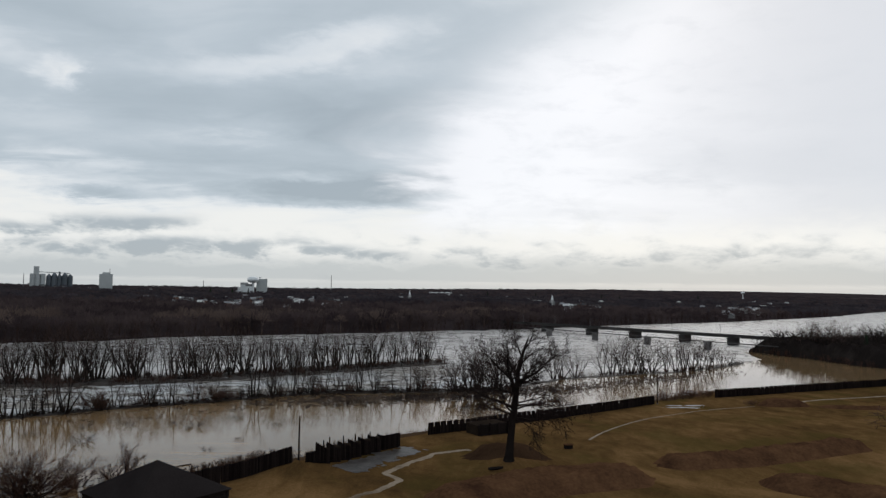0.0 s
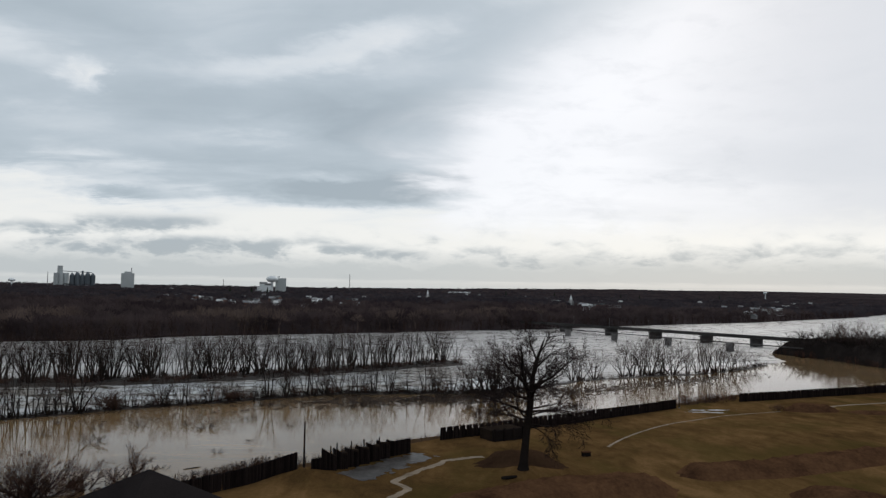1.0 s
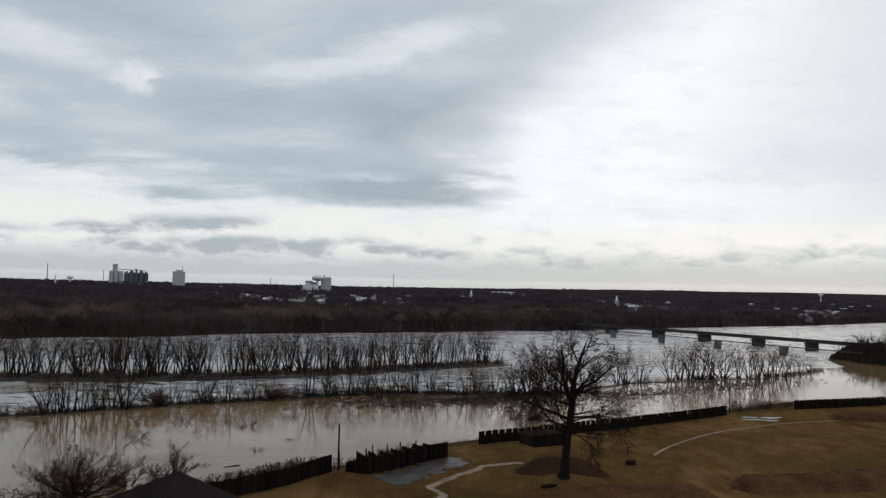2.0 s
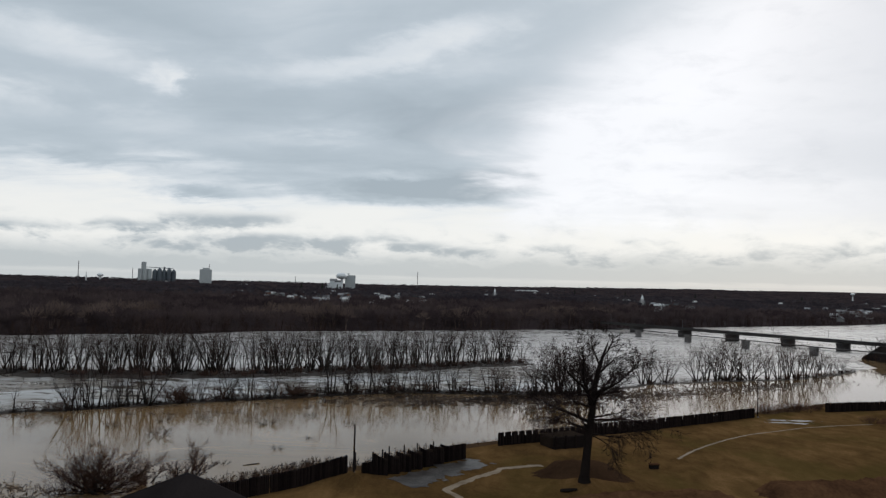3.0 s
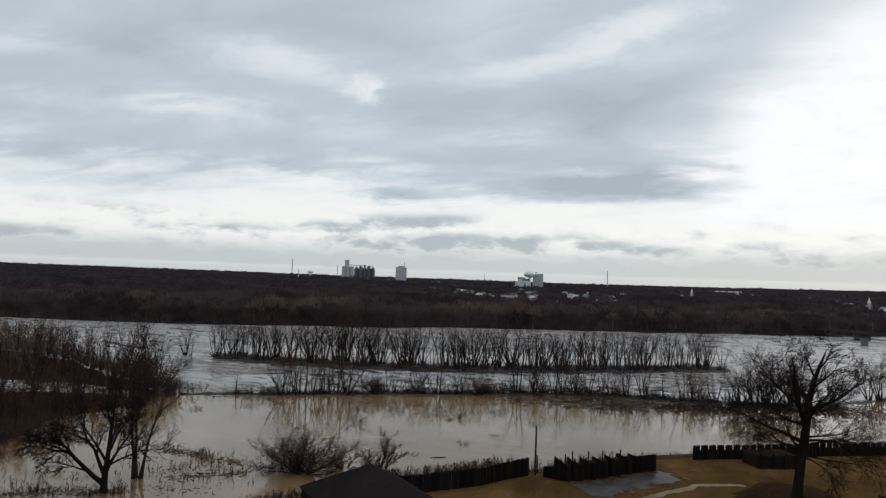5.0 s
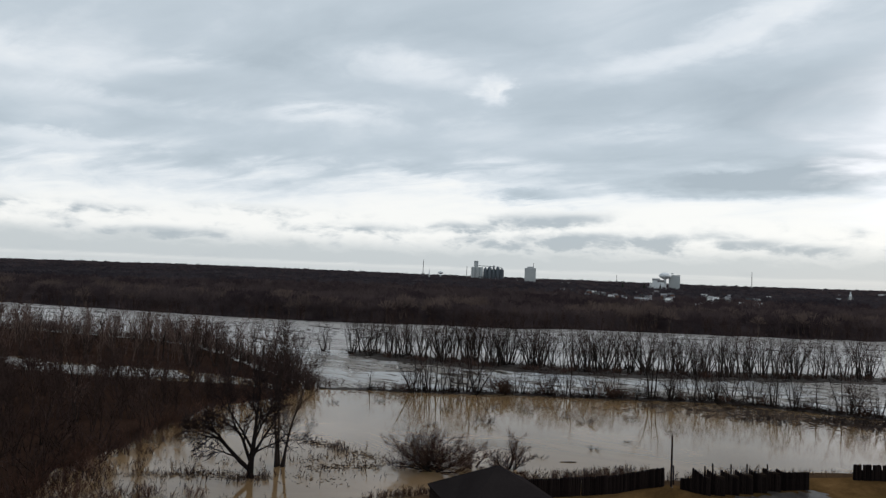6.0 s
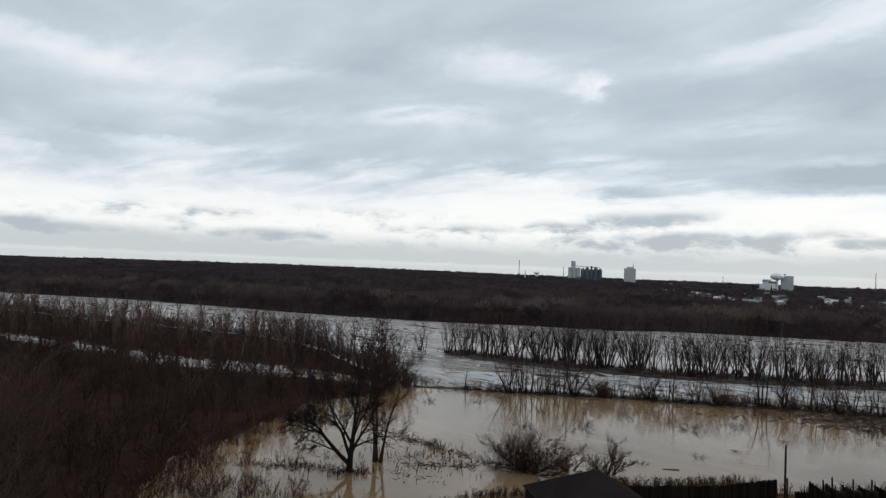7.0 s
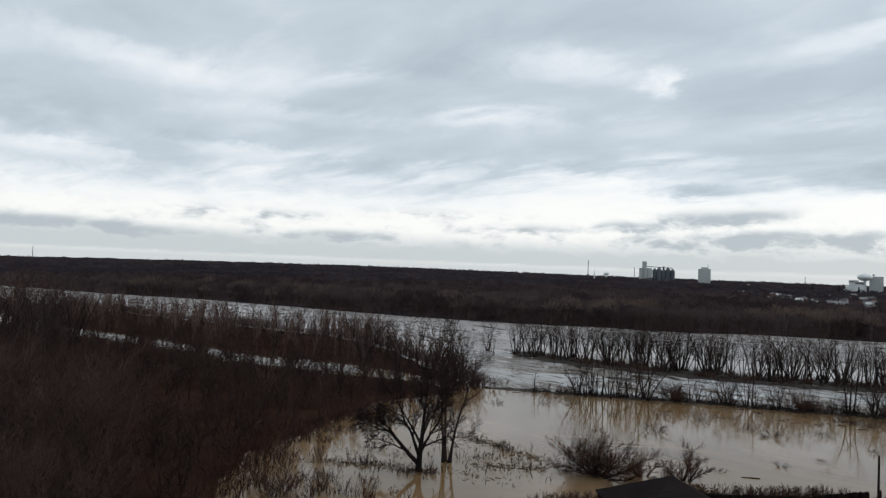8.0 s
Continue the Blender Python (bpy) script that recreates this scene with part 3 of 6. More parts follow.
def mud_strip(name, line, width, height, label, seed=1.0, mat=MUD):
    """A low uneven bank of mud along a line."""
    pts = []
    for (ax, ay), (bx, by) in zip(line, line[1:]):
        count = max(1, int(math.hypot(bx - ax, by - ay) / 1.5))
        pts += [(ax + (bx - ax) * k / count, ay + (by - ay) * k / count) for k in range(count)]
    pts.append(line[-1])
    pts = np.array(pts)
    way = np.gradient(pts, axis=0)
    way /= np.linalg.norm(way, axis=1)[:, None]
    side = np.stack([-way[:, 1], way[:, 0]], 1)
    across = np.linspace(-1, 1, 9)
    taper = np.clip(np.minimum(np.arange(len(pts)), np.arange(len(pts))[::-1]) / 5, 0.15, 1)
    V = []
    for j, (p, s) in enumerate(zip(pts, side)):
        w = width * taper[j] * (0.75 + 0.45 * float(wobble(p[0], p[1], 0.3, seed)))
        drift = 0.3 * width * float(wobble(p[0], p[1], 0.17, seed + 2))
        for c in across:
            q = p + s * (c * w + drift)
            V.append((q[0], q[1], -0.12 + (height + 0.15) * (1 - c * c) * (0.7 + 0.5 * float(wobble(q[0], q[1], 0.8, seed + 1)))))
    m = len(across)
    T = []
    for j in range(len(pts) - 1):
        for c in range(m - 1):
            k = j * m + c
            T += [(k, k + m, k + m + 1), (k, k + m + 1, k + 1)]
    T = np.array(T)[:, ::-1]
    return tagged(new(name, tri_mesh(name, V, T, mat)), label, "mud bank", kind="structure")


FRONT_LINE = [(-160, 182), (-148, 191), (-136, 197), (-118, 210), (-104, 221), (-89, 229), (-65, 244), (-38, 259), (-2, 262), (32, 271)]
BACK_LINE = [(-219, 269), (-203, 271), (-186, 272), (-162, 277), (-117, 291), (-82, 312), (-45, 338), (8, 378)]
mud_strip("front_bar", FRONT_LINE, 2.7, 0.6, "narrow muddy bar between brown water and ice", 1.0)
mud_strip("back_bar", BACK_LINE, 13.0, 1.5, "long muddy wooded bar in the frozen river", 2.0)
mud_strip("back_bar", [(x + 3, y - 10) for x, y in BACK_LINE[1:]], 7.0, 0.9, "dark muddy shelf in front of the wooded bar", 9.0)
mud_strip("right_bar", [(8, 264), (34, 276), (60, 305), (96, 325), (129, 338), (160, 362), (186, 388)], 3.0, 0.4, "muddy bar with willows at the edge of the ice", 3.0)
mud_strip("point_bar", [(-262, 276), (-280, 278), (-298, 282), (-312, 290)], 4.0, 0.5, "small muddy islet in the ice", 5.0)

flat_rng = random.Random(99)
for k in range(12):
    t, off = flat_rng.random(), flat_rng.uniform(-16, 4)
    px, py = 0 + 165 * t - off * 0.55, 250 + 104 * t + off * 0.8
    far = flat_rng.uniform(8, 20)
    mud_strip("mud_flat", [(px - far * 0.42, py - far * 0.27), (px, py), (px + far * 0.42, py + far * 0.27)], flat_rng.uniform(0.8, 2.0), 0.12, "low matted mud flat just above the flood", 7.0 + k)

# ---------------------------------------------------------------- tree growing


class Wood:
    """Collects tapered limbs as triangles."""

    def __init__(self):
        self.v, self.t = [], []

    def tube(self, points, radii, sides):
        start = len(self.v)
        last = len(points) - 1
        for k, (p, r) in enumerate(zip(points, radii)):
            d = (points[min(k + 1, last)] - points[max(k - 1, 0)]).normalized()
            u = d.cross(Vector((0.31, 0.77, 0.55))).normalized()
            w = d.cross(u)
            if k == last:
                self.v.append(p[:])
                break
            for s in range(sides):
                a = 2 * math.pi * s / sides
                self.v.append((p + (u * math.cos(a) + w * math.sin(a)) * r)[:])
        for k in range(last):
            a, b = start + k * sides, start + (k + 1) * sides
            for s in range(sides):
                s2 = (s + 1) % sides
                if k == last - 1:
                    self.t.append((a + s, a + s2, b))
                else:
                    self.t += [(a + s, a + s2, b + s2), (a + s, b + s2, b + s)]

    def arrays(self):
        return np.array(self.v, np.float32), np.array(self.t, np.int32)


def tilted(rng, d, low, high):
    """A direction at low to high degrees from d, turned at random."""
    u = d.orthogonal().normalized()
    w = d.cross(u)
    a, b = rng.uniform(0, 2 * math.pi), radians(rng.uniform(low, high))
    return (d * math.cos(b) + (u * math.cos(a) + w * math.sin(a)) * math.sin(b)).normalized()


def grow(rng, stem, crown, p, d, length, radius, level, spec):
    """One limb and all that grows from it. spec: kids, segments, gnarl, lift, angle, ratio, first, twig by level."""
    top = len(spec["kids"])
    out = stem if level < spec["stem_levels"] else crown
    if level == top:
        d = (d + Vector((0, 0, spec["lift"][-1]))).normalized()
        q = d.cross(Vector((rng.random(), rng.random(), 0.3))).normalized() * spec["twig"]
        k = len(out.v)
        out.v += [(p - q)[:], (p + q)[:], (p + d * length * rng.uniform(0.6, 1.3))[:]]
        out.t.append((k, k + 1, k + 2))
        return
    segments = spec["segments"][level]
    points, dirs = [p.copy()], [d.copy()]
    for _ in range(segments):
        bend = Vector((rng.gauss(0, 1), rng.gauss(0, 1), rng.gauss(0, 0.7))) * spec["gnarl"]
        d = (d + bend + Vector((0, 0, spec["lift"][level]))).normalized()
        p = p + d * (length / segments)
        points.append(p.copy())
        dirs.append(d.copy())
    tip = max(radius * 0.07, spec["twig"] * 0.6)
    radii = [radius + (tip - radius) * (k / segments) ** 0.8 for k in range(segments + 1)]
    if level == 0 and spec.get("flare"):
        radii[0] *= spec["flare"]
    out.tube(points, radii, spec.get("sides", (6, 4, 3, 3, 3, 3))[level])
    for c in range(spec["kids"][level]):
        f = spec["first"][level] + (1 - spec["first"][level]) * (c + rng.uniform(0.2, 0.9)) / spec["kids"][level]
        f = min(f, 0.995)
        k = min(int(f * segments), segments - 1)
        g = f * segments - k
        q = points[k].lerp(points[k + 1], g)
        child = tilted(rng, dirs[k + 1], *spec["angle"][level])
        reach = length * spec["ratio"][level] * rng.uniform(0.7, 1.25) * (1.15 - 0.45 * f)
        grow(rng, stem, crown, q, child, reach, max((radii[k] * (1 - g) + radii[k + 1] * g) * 0.62, spec["twig"]), level + 1, spec)


MAPLE = dict(kids=(5, 5, 6), segments=(6, 4, 2), gnarl=0.055, lift=(0.03, 0.09, 0.06, 0.05), angle=((20, 44), (22, 48), (22, 55)), ratio=(0.42, 0.46, 0.5),
             first=(0.26, 0.2, 0.2), twig=0.017, stem_levels=2, flare=1.5)
WILLOW = dict(kids=(5, 5, 5), segments=(5, 3, 2), gnarl=0.10, lift=(0.10, 0.12, 0.10, 0.2), angle=((18, 45), (20, 48), (20, 50)), ratio=(0.45, 0.55, 0.55),
              first=(0.20, 0.15, 0.1), twig=0.020, stem_levels=2, flare=1.3)
SHRUB = dict(kids=(7, 9), segments=(3, 2), gnarl=0.12, lift=(0.10, 0.1, 0.1), angle=((18, 50), (20, 55)), ratio=(0.5, 0.5), first=(0.15, 0.1), twig=0.028, stem_levels=1)


def tree_meshes(name, seed, height, stems, lean, spec, bark, twigs, thick=0.018):
    """Meshes of the trunk and of the crown of one tree."""
    rng = random.Random(seed)
    stem, crown = Wood(), Wood()
    for s in range(stems):
        a = 2 * math.pi * (s + rng.uniform(-0.3, 0.3)) / max(stems, 1)
        tilt = radians(rng.uniform(*lean))
        d = Vector((math.sin(tilt) * math.cos(a), math.sin(tilt) * math.sin(a), math.cos(tilt)))
        h = height * rng.uniform(0.72, 0.95) / (1.08 if stems == 1 else 1.0)
        foot = Vector((math.cos(a), math.sin(a), 0)) * (0.25 * min(stems - 1, 2) * rng.uniform(0.5, 1.4)) + Vector((0, 0, -0.4))
        grow(rng, stem, crown, foot, d, h, height * thick * (1.2 if stems == 1 else 0.85), 0, spec)
    return tri_mesh(name + "_trunk", *stem.arrays(), bark), tri_mesh(name + "_crown", *crown.arrays(), twigs)


def plant(name, meshes, x, y, z, turn, scale, label, group="", category="tree"):
    """A tree as a thing: an empty at its foot with trunk and crown."""
    ob = new(name)
    ob.empty_display_size = 0.2
    for part_name, me in zip(("trunk", "crown"), meshes):
        part(part_name, me, None, ob)
    ob.matrix_basis = pose(x, y, z, 0, 0, turn) @ Matrix.Diagonal((*scale, 1))
    return tagged(ob, label, category, group)


maples = [tree_meshes("maple", 10 + k, 16.0, stems, lean, MAPLE, BARK, TWIG, 0.0155) for k, (stems, lean) in enumerate([(1, (0, 5)), (3, (5, 16)), (4, (6, 22)), (5, (6, 24)), (2, (4, 12)), (6, (8, 28)), (4, (4, 16)), (3, (3, 11)), (5, (9, 28))])]
willows = [tree_meshes("willow", 30 + k, 14.0, stems, lean, WILLOW, BARK, TWIG, 0.016) for k, (stems, lean) in enumerate([(6, (6, 26)), (7, (8, 34)), (5, (6, 24)), (8, (10, 38))])]
pale_maples = [tree_meshes("pale_maple", 90 + k, 16.0, stems, lean, dict(MAPLE, first=(0.35, 0.2, 0.2), angle=((24, 50), (22, 48), (20, 50))), BARK, PALE_TWIG) for k, (stems, lean) in enumerate([(1, (0, 5)), (2, (3, 12)), (3, (4, 16))])]
shrubs = [tree_meshes("shrub", 50 + k, 4.0, stems, (10, 50), SHRUB, BARK, WILLOW_TWIG, 0.009) for k, stems in enumerate((7, 9, 6))]

snags = [tree_meshes("snag", 60 + k, 4.0, 6, (25, 70), dict(SHRUB, twig=0.04), BARK, BARK, 0.016) for k in range(2)]

rng = random.Random(7)


def along(line, spacing, jitter):
    """Points at about even steps along a line, pushed aside at random."""
    for (ax, ay), (bx, by) in zip(line, line[1:]):
        far = math.hypot(bx - ax, by - ay)
        count = max(1, round(far / spacing))
        for k in range(count):
            t = (k + rng.uniform(0.1, 0.9)) / count
            yield ax + (bx - ax) * t + rng.uniform(-1, 1) * jitter, ay + (by - ay) * t + rng.uniform(-1, 1) * jitter


def put_tree(kind, x, y, height, label, group, name="", spread=1.0):
    name = name or {id(maples): "maple_tree", id(willows): "willow_tree", id(pale_maples): "cottonwood_tree"}.get(id(kind), "shrub")
    meshes = rng.choice(kind)
    base = {id(maples): 16.0, id(willows): 14.0, id(shrubs): 4.0, id(pale_maples): 16.0}[id(kind)]
    s = height / base
    wide = s * spread * rng.uniform(0.9, 1.25)
    return plant(name, meshes, x, y, max(ground_z(x, y), 0.0) - 0.05, rng.uniform(0, 360), (wide, wide, s), label, group, "shrub" if kind is shrubs else "tree")


# flooded row of tall trees on the back bar
ROW = "tall bare floodplain tree fanning from the foot on an icy bar"
for x, y in along([(-215, 270), (-192, 272), (-162, 277), (-117, 290), (-82, 310), (-45, 336), (6, 376)], 2.0, 5.5):
    if wobble(x, y, 0.21, 8.0) < -0.6:
        continue
    put_tree(maples, x, y, rng.uniform(16.0, 25), ROW, "trees of the flooded row", spread=1.05)
for x, y in along([(-206, 278), (-188, 280), (-150, 288), (-110, 302), (-75, 322), (-30, 352)], 4.0, 7):
    put_tree(maples, x, y, rng.uniform(15, 21), ROW, "trees of the flooded row", spread=1.05)
for x, y in along([(-214, 266), (-162, 272), (-117, 284), (-82, 305), (-45, 331), (5, 371)], 4.0, 5):
    put_tree(shrubs, x, y, rng.uniform(1.5, 4.0), "low bare shrub at the foot of the flooded trees", "shrubs of the flooded row", "shrub", 1.3)

# shrubs and small trees on the narrow front bar
FRONT = "small bare tree on the narrow flooded bar"
for x, y, h in [(-133, 199, 10), (-131, 200, 9), (-130, 202, 11), (-128, 202, 9.5), (-127, 204, 11), (-125, 205, 10), (-123, 206, 9), (-122, 208, 8), (-120, 209, 10.5), (-118, 210, 11), (-115, 212, 11.5),
                (-94, 227, 7.5), (-88, 230, 11), (-64, 245, 14), (-58, 248, 8), (-51, 252, 10), (-49, 253, 10.5), (-46, 255, 8), (-40, 258, 10), (-33, 259, 8), (-27, 260, 11), (-21, 260, 9), (-14, 261, 10), (-8, 262, 11), (-4, 262, 8), (3, 263, 9)]:
    put_tree(maples if h > 8.6 else willows, x, y, h * 1.5, FRONT, "trees of the front bar", spread=1.15)
put_tree(pale_maples, -146, 192, 10, "slender young tree alone on the icy bar", "trees of the front bar", spread=1.5)
put_tree(willows, -102, 222, 8, "leaning broken tree on the muddy bar", "trees of the front bar", spread=1.3).rotation_euler[1] = radians(22)
for x, y, h in [(-142, 194, 3), (-138, 196, 2.6), (-136, 197, 4.5), (-134, 198, 3), (-109, 217, 6.5), (-107, 218, 5), (-105, 220, 3), (-97, 225, 5), (-95, 226, 3.5), (-79, 235, 6), (-76, 237, 5), (-74, 238, 4), (-70, 241, 3), (-55, 250, 3.5), (-43, 256, 4), (-30, 260, 4), (-18, 261, 4.5), (-1, 262, 5), (6, 264, 4)]:
    put_tree(shrubs, x, y, h, "dense leafless shrub on the muddy bar", "shrubs of the front bar", "shrub", 1.4)
for x, y in along(FRONT_LINE[2:], 5.0, 1.2):
    put_tree(shrubs, x, y, rng.uniform(1.5, 4.0), "dense leafless shrub on the muddy bar", "shrubs of the front bar", "shrub")
for x, y in along(FRONT_LINE[2:], 3.6, 1.8):
    put_tree(maples if rng.random() < 0.7 else willows, x, y, rng.uniform(6, 13), FRONT, "trees of the front bar")

# willows by the right-hand bar
WIL = "many-stemmed bare willow rising from the flooded bar"
for x, y, h in [(11, 264, 17), (16, 266, 18), (21, 268, 18), (26, 270, 17), (33, 273, 15), (19, 270, 17), (29, 274, 16), (58, 306, 16), (62, 308, 15), (70, 314, 15), (86, 324, 16), (91, 326, 18), (96, 327, 19), (101, 329, 18), (107, 330, 18),
                (113, 333, 17), (122, 337, 15), (128, 340, 18), (133, 342, 18), (138, 344, 18), (144, 348, 17), (150, 352, 15), (156, 358, 13), (163, 364, 10), (172, 373, 9)]:
    put_tree(willows, x, y, h, WIL, "willows of the flooded bar", spread=1.25)
for x, y in along([(60, 305), (96, 325), (129, 338), (160, 362), (182, 384)], 6.0, 2):
    put_tree(shrubs, x, y, rng.uniform(1.5, 3.5), "low bare shrub beside the flooded willows", "shrubs of the willow bar", "shrub")

# islet at the mouth of the slough
for x, y, h in [(-284, 268, 15), (-268, 274, 15), (-276, 284, 11), (-290, 288, 12), (-300, 292, 10), (-262, 282, 7), (-230, 217, 18), (-226, 262, 13), (-231, 264, 14), (-250, 268, 10), (-243, 266, 8)]:
    put_tree(maples if h != 14 else willows, x, y, h, "bare tree on a muddy islet", "trees of the islet")
# clump at the tip of the middle woods
for x, y, h in [(-160, 177, 9), (-164, 180, 11), (-168, 178, 10), (-173, 184, 11), (-181, 188, 10), (-190, 190, 14), (-165, 172, 7)]:
    put_tree(willows if h < 14 else pale_maples, x, y, h, "bare tree in a clump at the water", "trees of the clump", spread=1.2)


# ---------------------------------------------------------------- the great tree inside the fort
OAK = dict(kids=(6, 6, 5, 4), segments=(6, 5, 3, 2), gnarl=0.20, lift=(0.06, 0.05, 0.04, 0.03, 0.02), angle=((30, 65), (30, 65), (25, 60), (25, 60)), ratio=(0.55, 0.52, 0.52, 0.55),
           first=(0.25, 0.2, 0.15, 0.15), twig=0.023, stem_levels=2)


def fort_tree():
    """Old spreading oak: a stout leaning trunk, heavy crooked limbs, low drooping side branches."""
    r = random.Random(23)
    stem, crown = Wood(), Wood()
    trunk = [Vector(p) for p in ((0, 0, -0.6), (0.05, 0, 0.8), (0.2, 0, 3.0), (0.4, 0, 5.5), (0.7, 0.1, 8.2), (0.95, 0.1, 10.6), (1.1, 0.2, 13.0), (1.6, 0.2, 15.4), (2.2, 0.3, 17.4), (2.6, 0.3, 18.8))]
    stem.tube(trunk, [0.85, 0.54, 0.45, 0.42, 0.42, 0.34, 0.27, 0.20, 0.12, 0.05], 10)
    limbs = [  # start, direction, length, radius, lift: the rising crown first, then the low drooping side branches
        ((0.8, 0.1, 9.2), (-0.62, 0.1, 0.80), 10.0, 0.34, 0.05), ((0.9, 0.1, 10.4), (-0.40, -0.4, 0.9), 9.0, 0.27, 0.04),
        ((1.0, 0.1, 11.4), (0.50, -0.2, 0.85), 8.0, 0.26, 0.04), ((1.0, 0.1, 10.0), (0.45, 0.6, 0.75), 8.0, 0.26, 0.05),
        ((1.1, 0.2, 12.8), (-0.45, 0.4, 0.85), 6.5, 0.20, 0.03), ((1.3, 0.2, 14.0), (0.75, 0.1, 0.65), 5.0, 0.17, 0.02),
        ((1.6, 0.2, 15.2), (-0.5, -0.3, 0.8), 4.5, 0.14, 0.02), ((1.9, 0.2, 16.3), (0.7, 0.3, 0.6), 3.8, 0.11, 0.02),
        ((0.9, 0.1, 10.8), (-0.15, 0.9, 0.55), 7.0, 0.20, 0.03), ((0.9, 0.0, 9.8), (0.1, -0.9, 0.5), 7.0, 0.20, 0.02),
        ((0.9, 0.0, 9.6), (-0.88, -0.2, 0.40), 7.0, 0.22, 0.02), ((1.0, 0.1, 11.0), (0.9, 0.2, 0.35), 5.5, 0.18, 0.0),
        ((0.6, 0, 7.6), (-0.93, 0.15, 0.42), 9.0, 0.22, -0.025), ((0.6, 0, 7.0), (-0.8, -0.45, 0.45), 7.5, 0.17, -0.035), ((0.6, 0, 7.8), (-0.75, 0.6, 0.42), 7.5, 0.17, -0.03),
        ((0.5, 0, 6.6), (-0.9, 0.3, 0.42), 8.5, 0.16, -0.035), ((0.5, 0, 6.8), (-0.95, -0.2, 0.36), 6.5, 0.13, -0.03), ((0.7, 0, 7.4), (0.85, 0.5, 0.25), 7.0, 0.15, -0.06),
        ((0.7, 0, 7.9), (0.95, 0.1, 0.16), 8.0, 0.18, -0.03), ((0.7, 0, 8.3), (0.75, -0.6, 0.2), 6.5, 0.16, -0.04),
        ((0.5, 0, 6.2), (0.85, -0.35, 0.1), 7.0, 0.13, -0.15), ((0.5, 0, 6.0), (0.5, -0.8, 0.0), 5.0, 0.10, -0.15)]
    for p, d, far, radius, lift in limbs:
        droop = min(lift * 0.9, 0.03)
        spec = dict(OAK, kids=(12, 9, 7), segments=(7, 4, 2), lift=(lift, droop, droop, droop), angle=((25, 58), (25, 60), (22, 60)), ratio=(0.42, 0.48, 0.55), first=(0.18, 0.2, 0.15), stem_levels=1, twig=0.019)
        grow(r, stem, crown, Vector(p), Vector(d).normalized(), far, radius, 0, spec)
    return tri_mesh("oak_trunk", *stem.arrays(), OAK_BARK), tri_mesh("oak_crown", *crown.arrays(), OAK_TWIG)


plant("oak_tree", fort_tree(), 8.6, 91.2, ground_z(8.6, 91.2) - 0.1, 0, (1.18, 1.18, 0.98), "large old bare oak with crooked limbs on a grassy mound")


def forked_tree():
    """Flooded tree with a long low limb thrust out to one side."""
    r = random.Random(5)
    stem, crown = Wood(), Wood()
    stem.tube([Vector(p) for p in ((0, 0, -1), (0.0, 0, 0.8), (0.1, 0, 2.4), (0.35, 0.1, 5.0), (0.6, 0.2, 8.5), (0.9, 0.3, 11.5))], [0.62, 0.5, 0.42, 0.32, 0.22, 0.12], 8)
    stem.tube([Vector(p) for p in ((0.0, 0, 1.1), (-1.1, -0.9, 2.3), (-2.4, -2.1, 4.2), (-3.2, -2.8, 5.3), (-4.6, -4.0, 6.3), (-6.0, -5.2, 6.9))], [0.36, 0.30, 0.24, 0.19, 0.12, 0.05], 7)
    for p, d, far, radius, lift in [((-3.2, -2.8, 5.3), (-0.66, -0.66, 0.42), 5.5, 0.17, 0.0), ((-2.4, -2.1, 4.2), (-0.35, -0.45, 0.9), 6.5, 0.18, 0.03), ((-1.6, -1.35, 3.0), (-0.7, -0.6, 0.3), 6.0, 0.14, -0.02), ((-4.6, -4.0, 6.3), (-0.7, -0.4, 0.2), 3.5, 0.09, -0.04),
                                    ((0.05, 0, 2.2), (-0.36, -0.30, 0.95), 11.0, 0.30, 0.03), ((0.1, 0, 2.6), (0.40, 0.40, 0.90), 10.5, 0.27, 0.04), ((0.25, 0, 4.0), (-0.20, -0.3, 0.95), 9.5, 0.22, 0.05),
                                    ((0.35, 0.1, 5.0), (0.45, 0.25, 0.9), 8.5, 0.2, 0.05), ((0.4, 0.1, 6.0), (-0.3, 0.6, 0.8), 7.5, 0.18, 0.05), ((0.6, 0.2, 8.5), (0.1, -0.3, 1), 6.0, 0.14, 0.05),
                                    ((0.9, 0.3, 11.4), (-0.2, 0.1, 1), 4.0, 0.1, 0.05), ((0.15, 0.1, 3.4), (0.75, 0.55, 0.5), 8.0, 0.17, 0.02), ((-2.8, -2.45, 4.75), (-0.5, -0.6, 0.6), 5.0, 0.12, 0.02)]:
        spec = dict(OAK, kids=(13, 9, 8), segments=(6, 3, 2), gnarl=0.16, lift=(lift, 0.05, 0.03, 0.0), angle=((28, 60), (25, 55), (20, 55)), ratio=(0.45, 0.5, 0.55), first=(0.22, 0.2, 0.15), stem_levels=1, twig=0.030)
        grow(r, stem, crown, Vector(p), Vector(d).normalized(), far, radius, 0, spec)
    return tri_mesh("forked_trunk", *stem.arrays(), BARK), tri_mesh("forked_crown", *crown.arrays(), OAK_TWIG)


plant("forked_tree", forked_tree(), -101.8, 97.9, -0.1, 0, (1.35, 1.35, 1.38), "bare tree with a long low limb standing in flood water")
plant("twin_tree", tree_meshes("twin", 71, 24.0, 3, (1, 6), dict(MAPLE, kids=(16, 9, 8), first=(0.2, 0.2, 0.2), angle=((22, 55), (25, 50), (20, 50)), ratio=(0.26, 0.5, 0.55), twig=0.028), BARK, TWIG, 0.016),
      -103.3, 106.9, -0.1, 40, (1.15, 1.15, 1.3), "tall twin-stemmed bare tree standing in flood water")


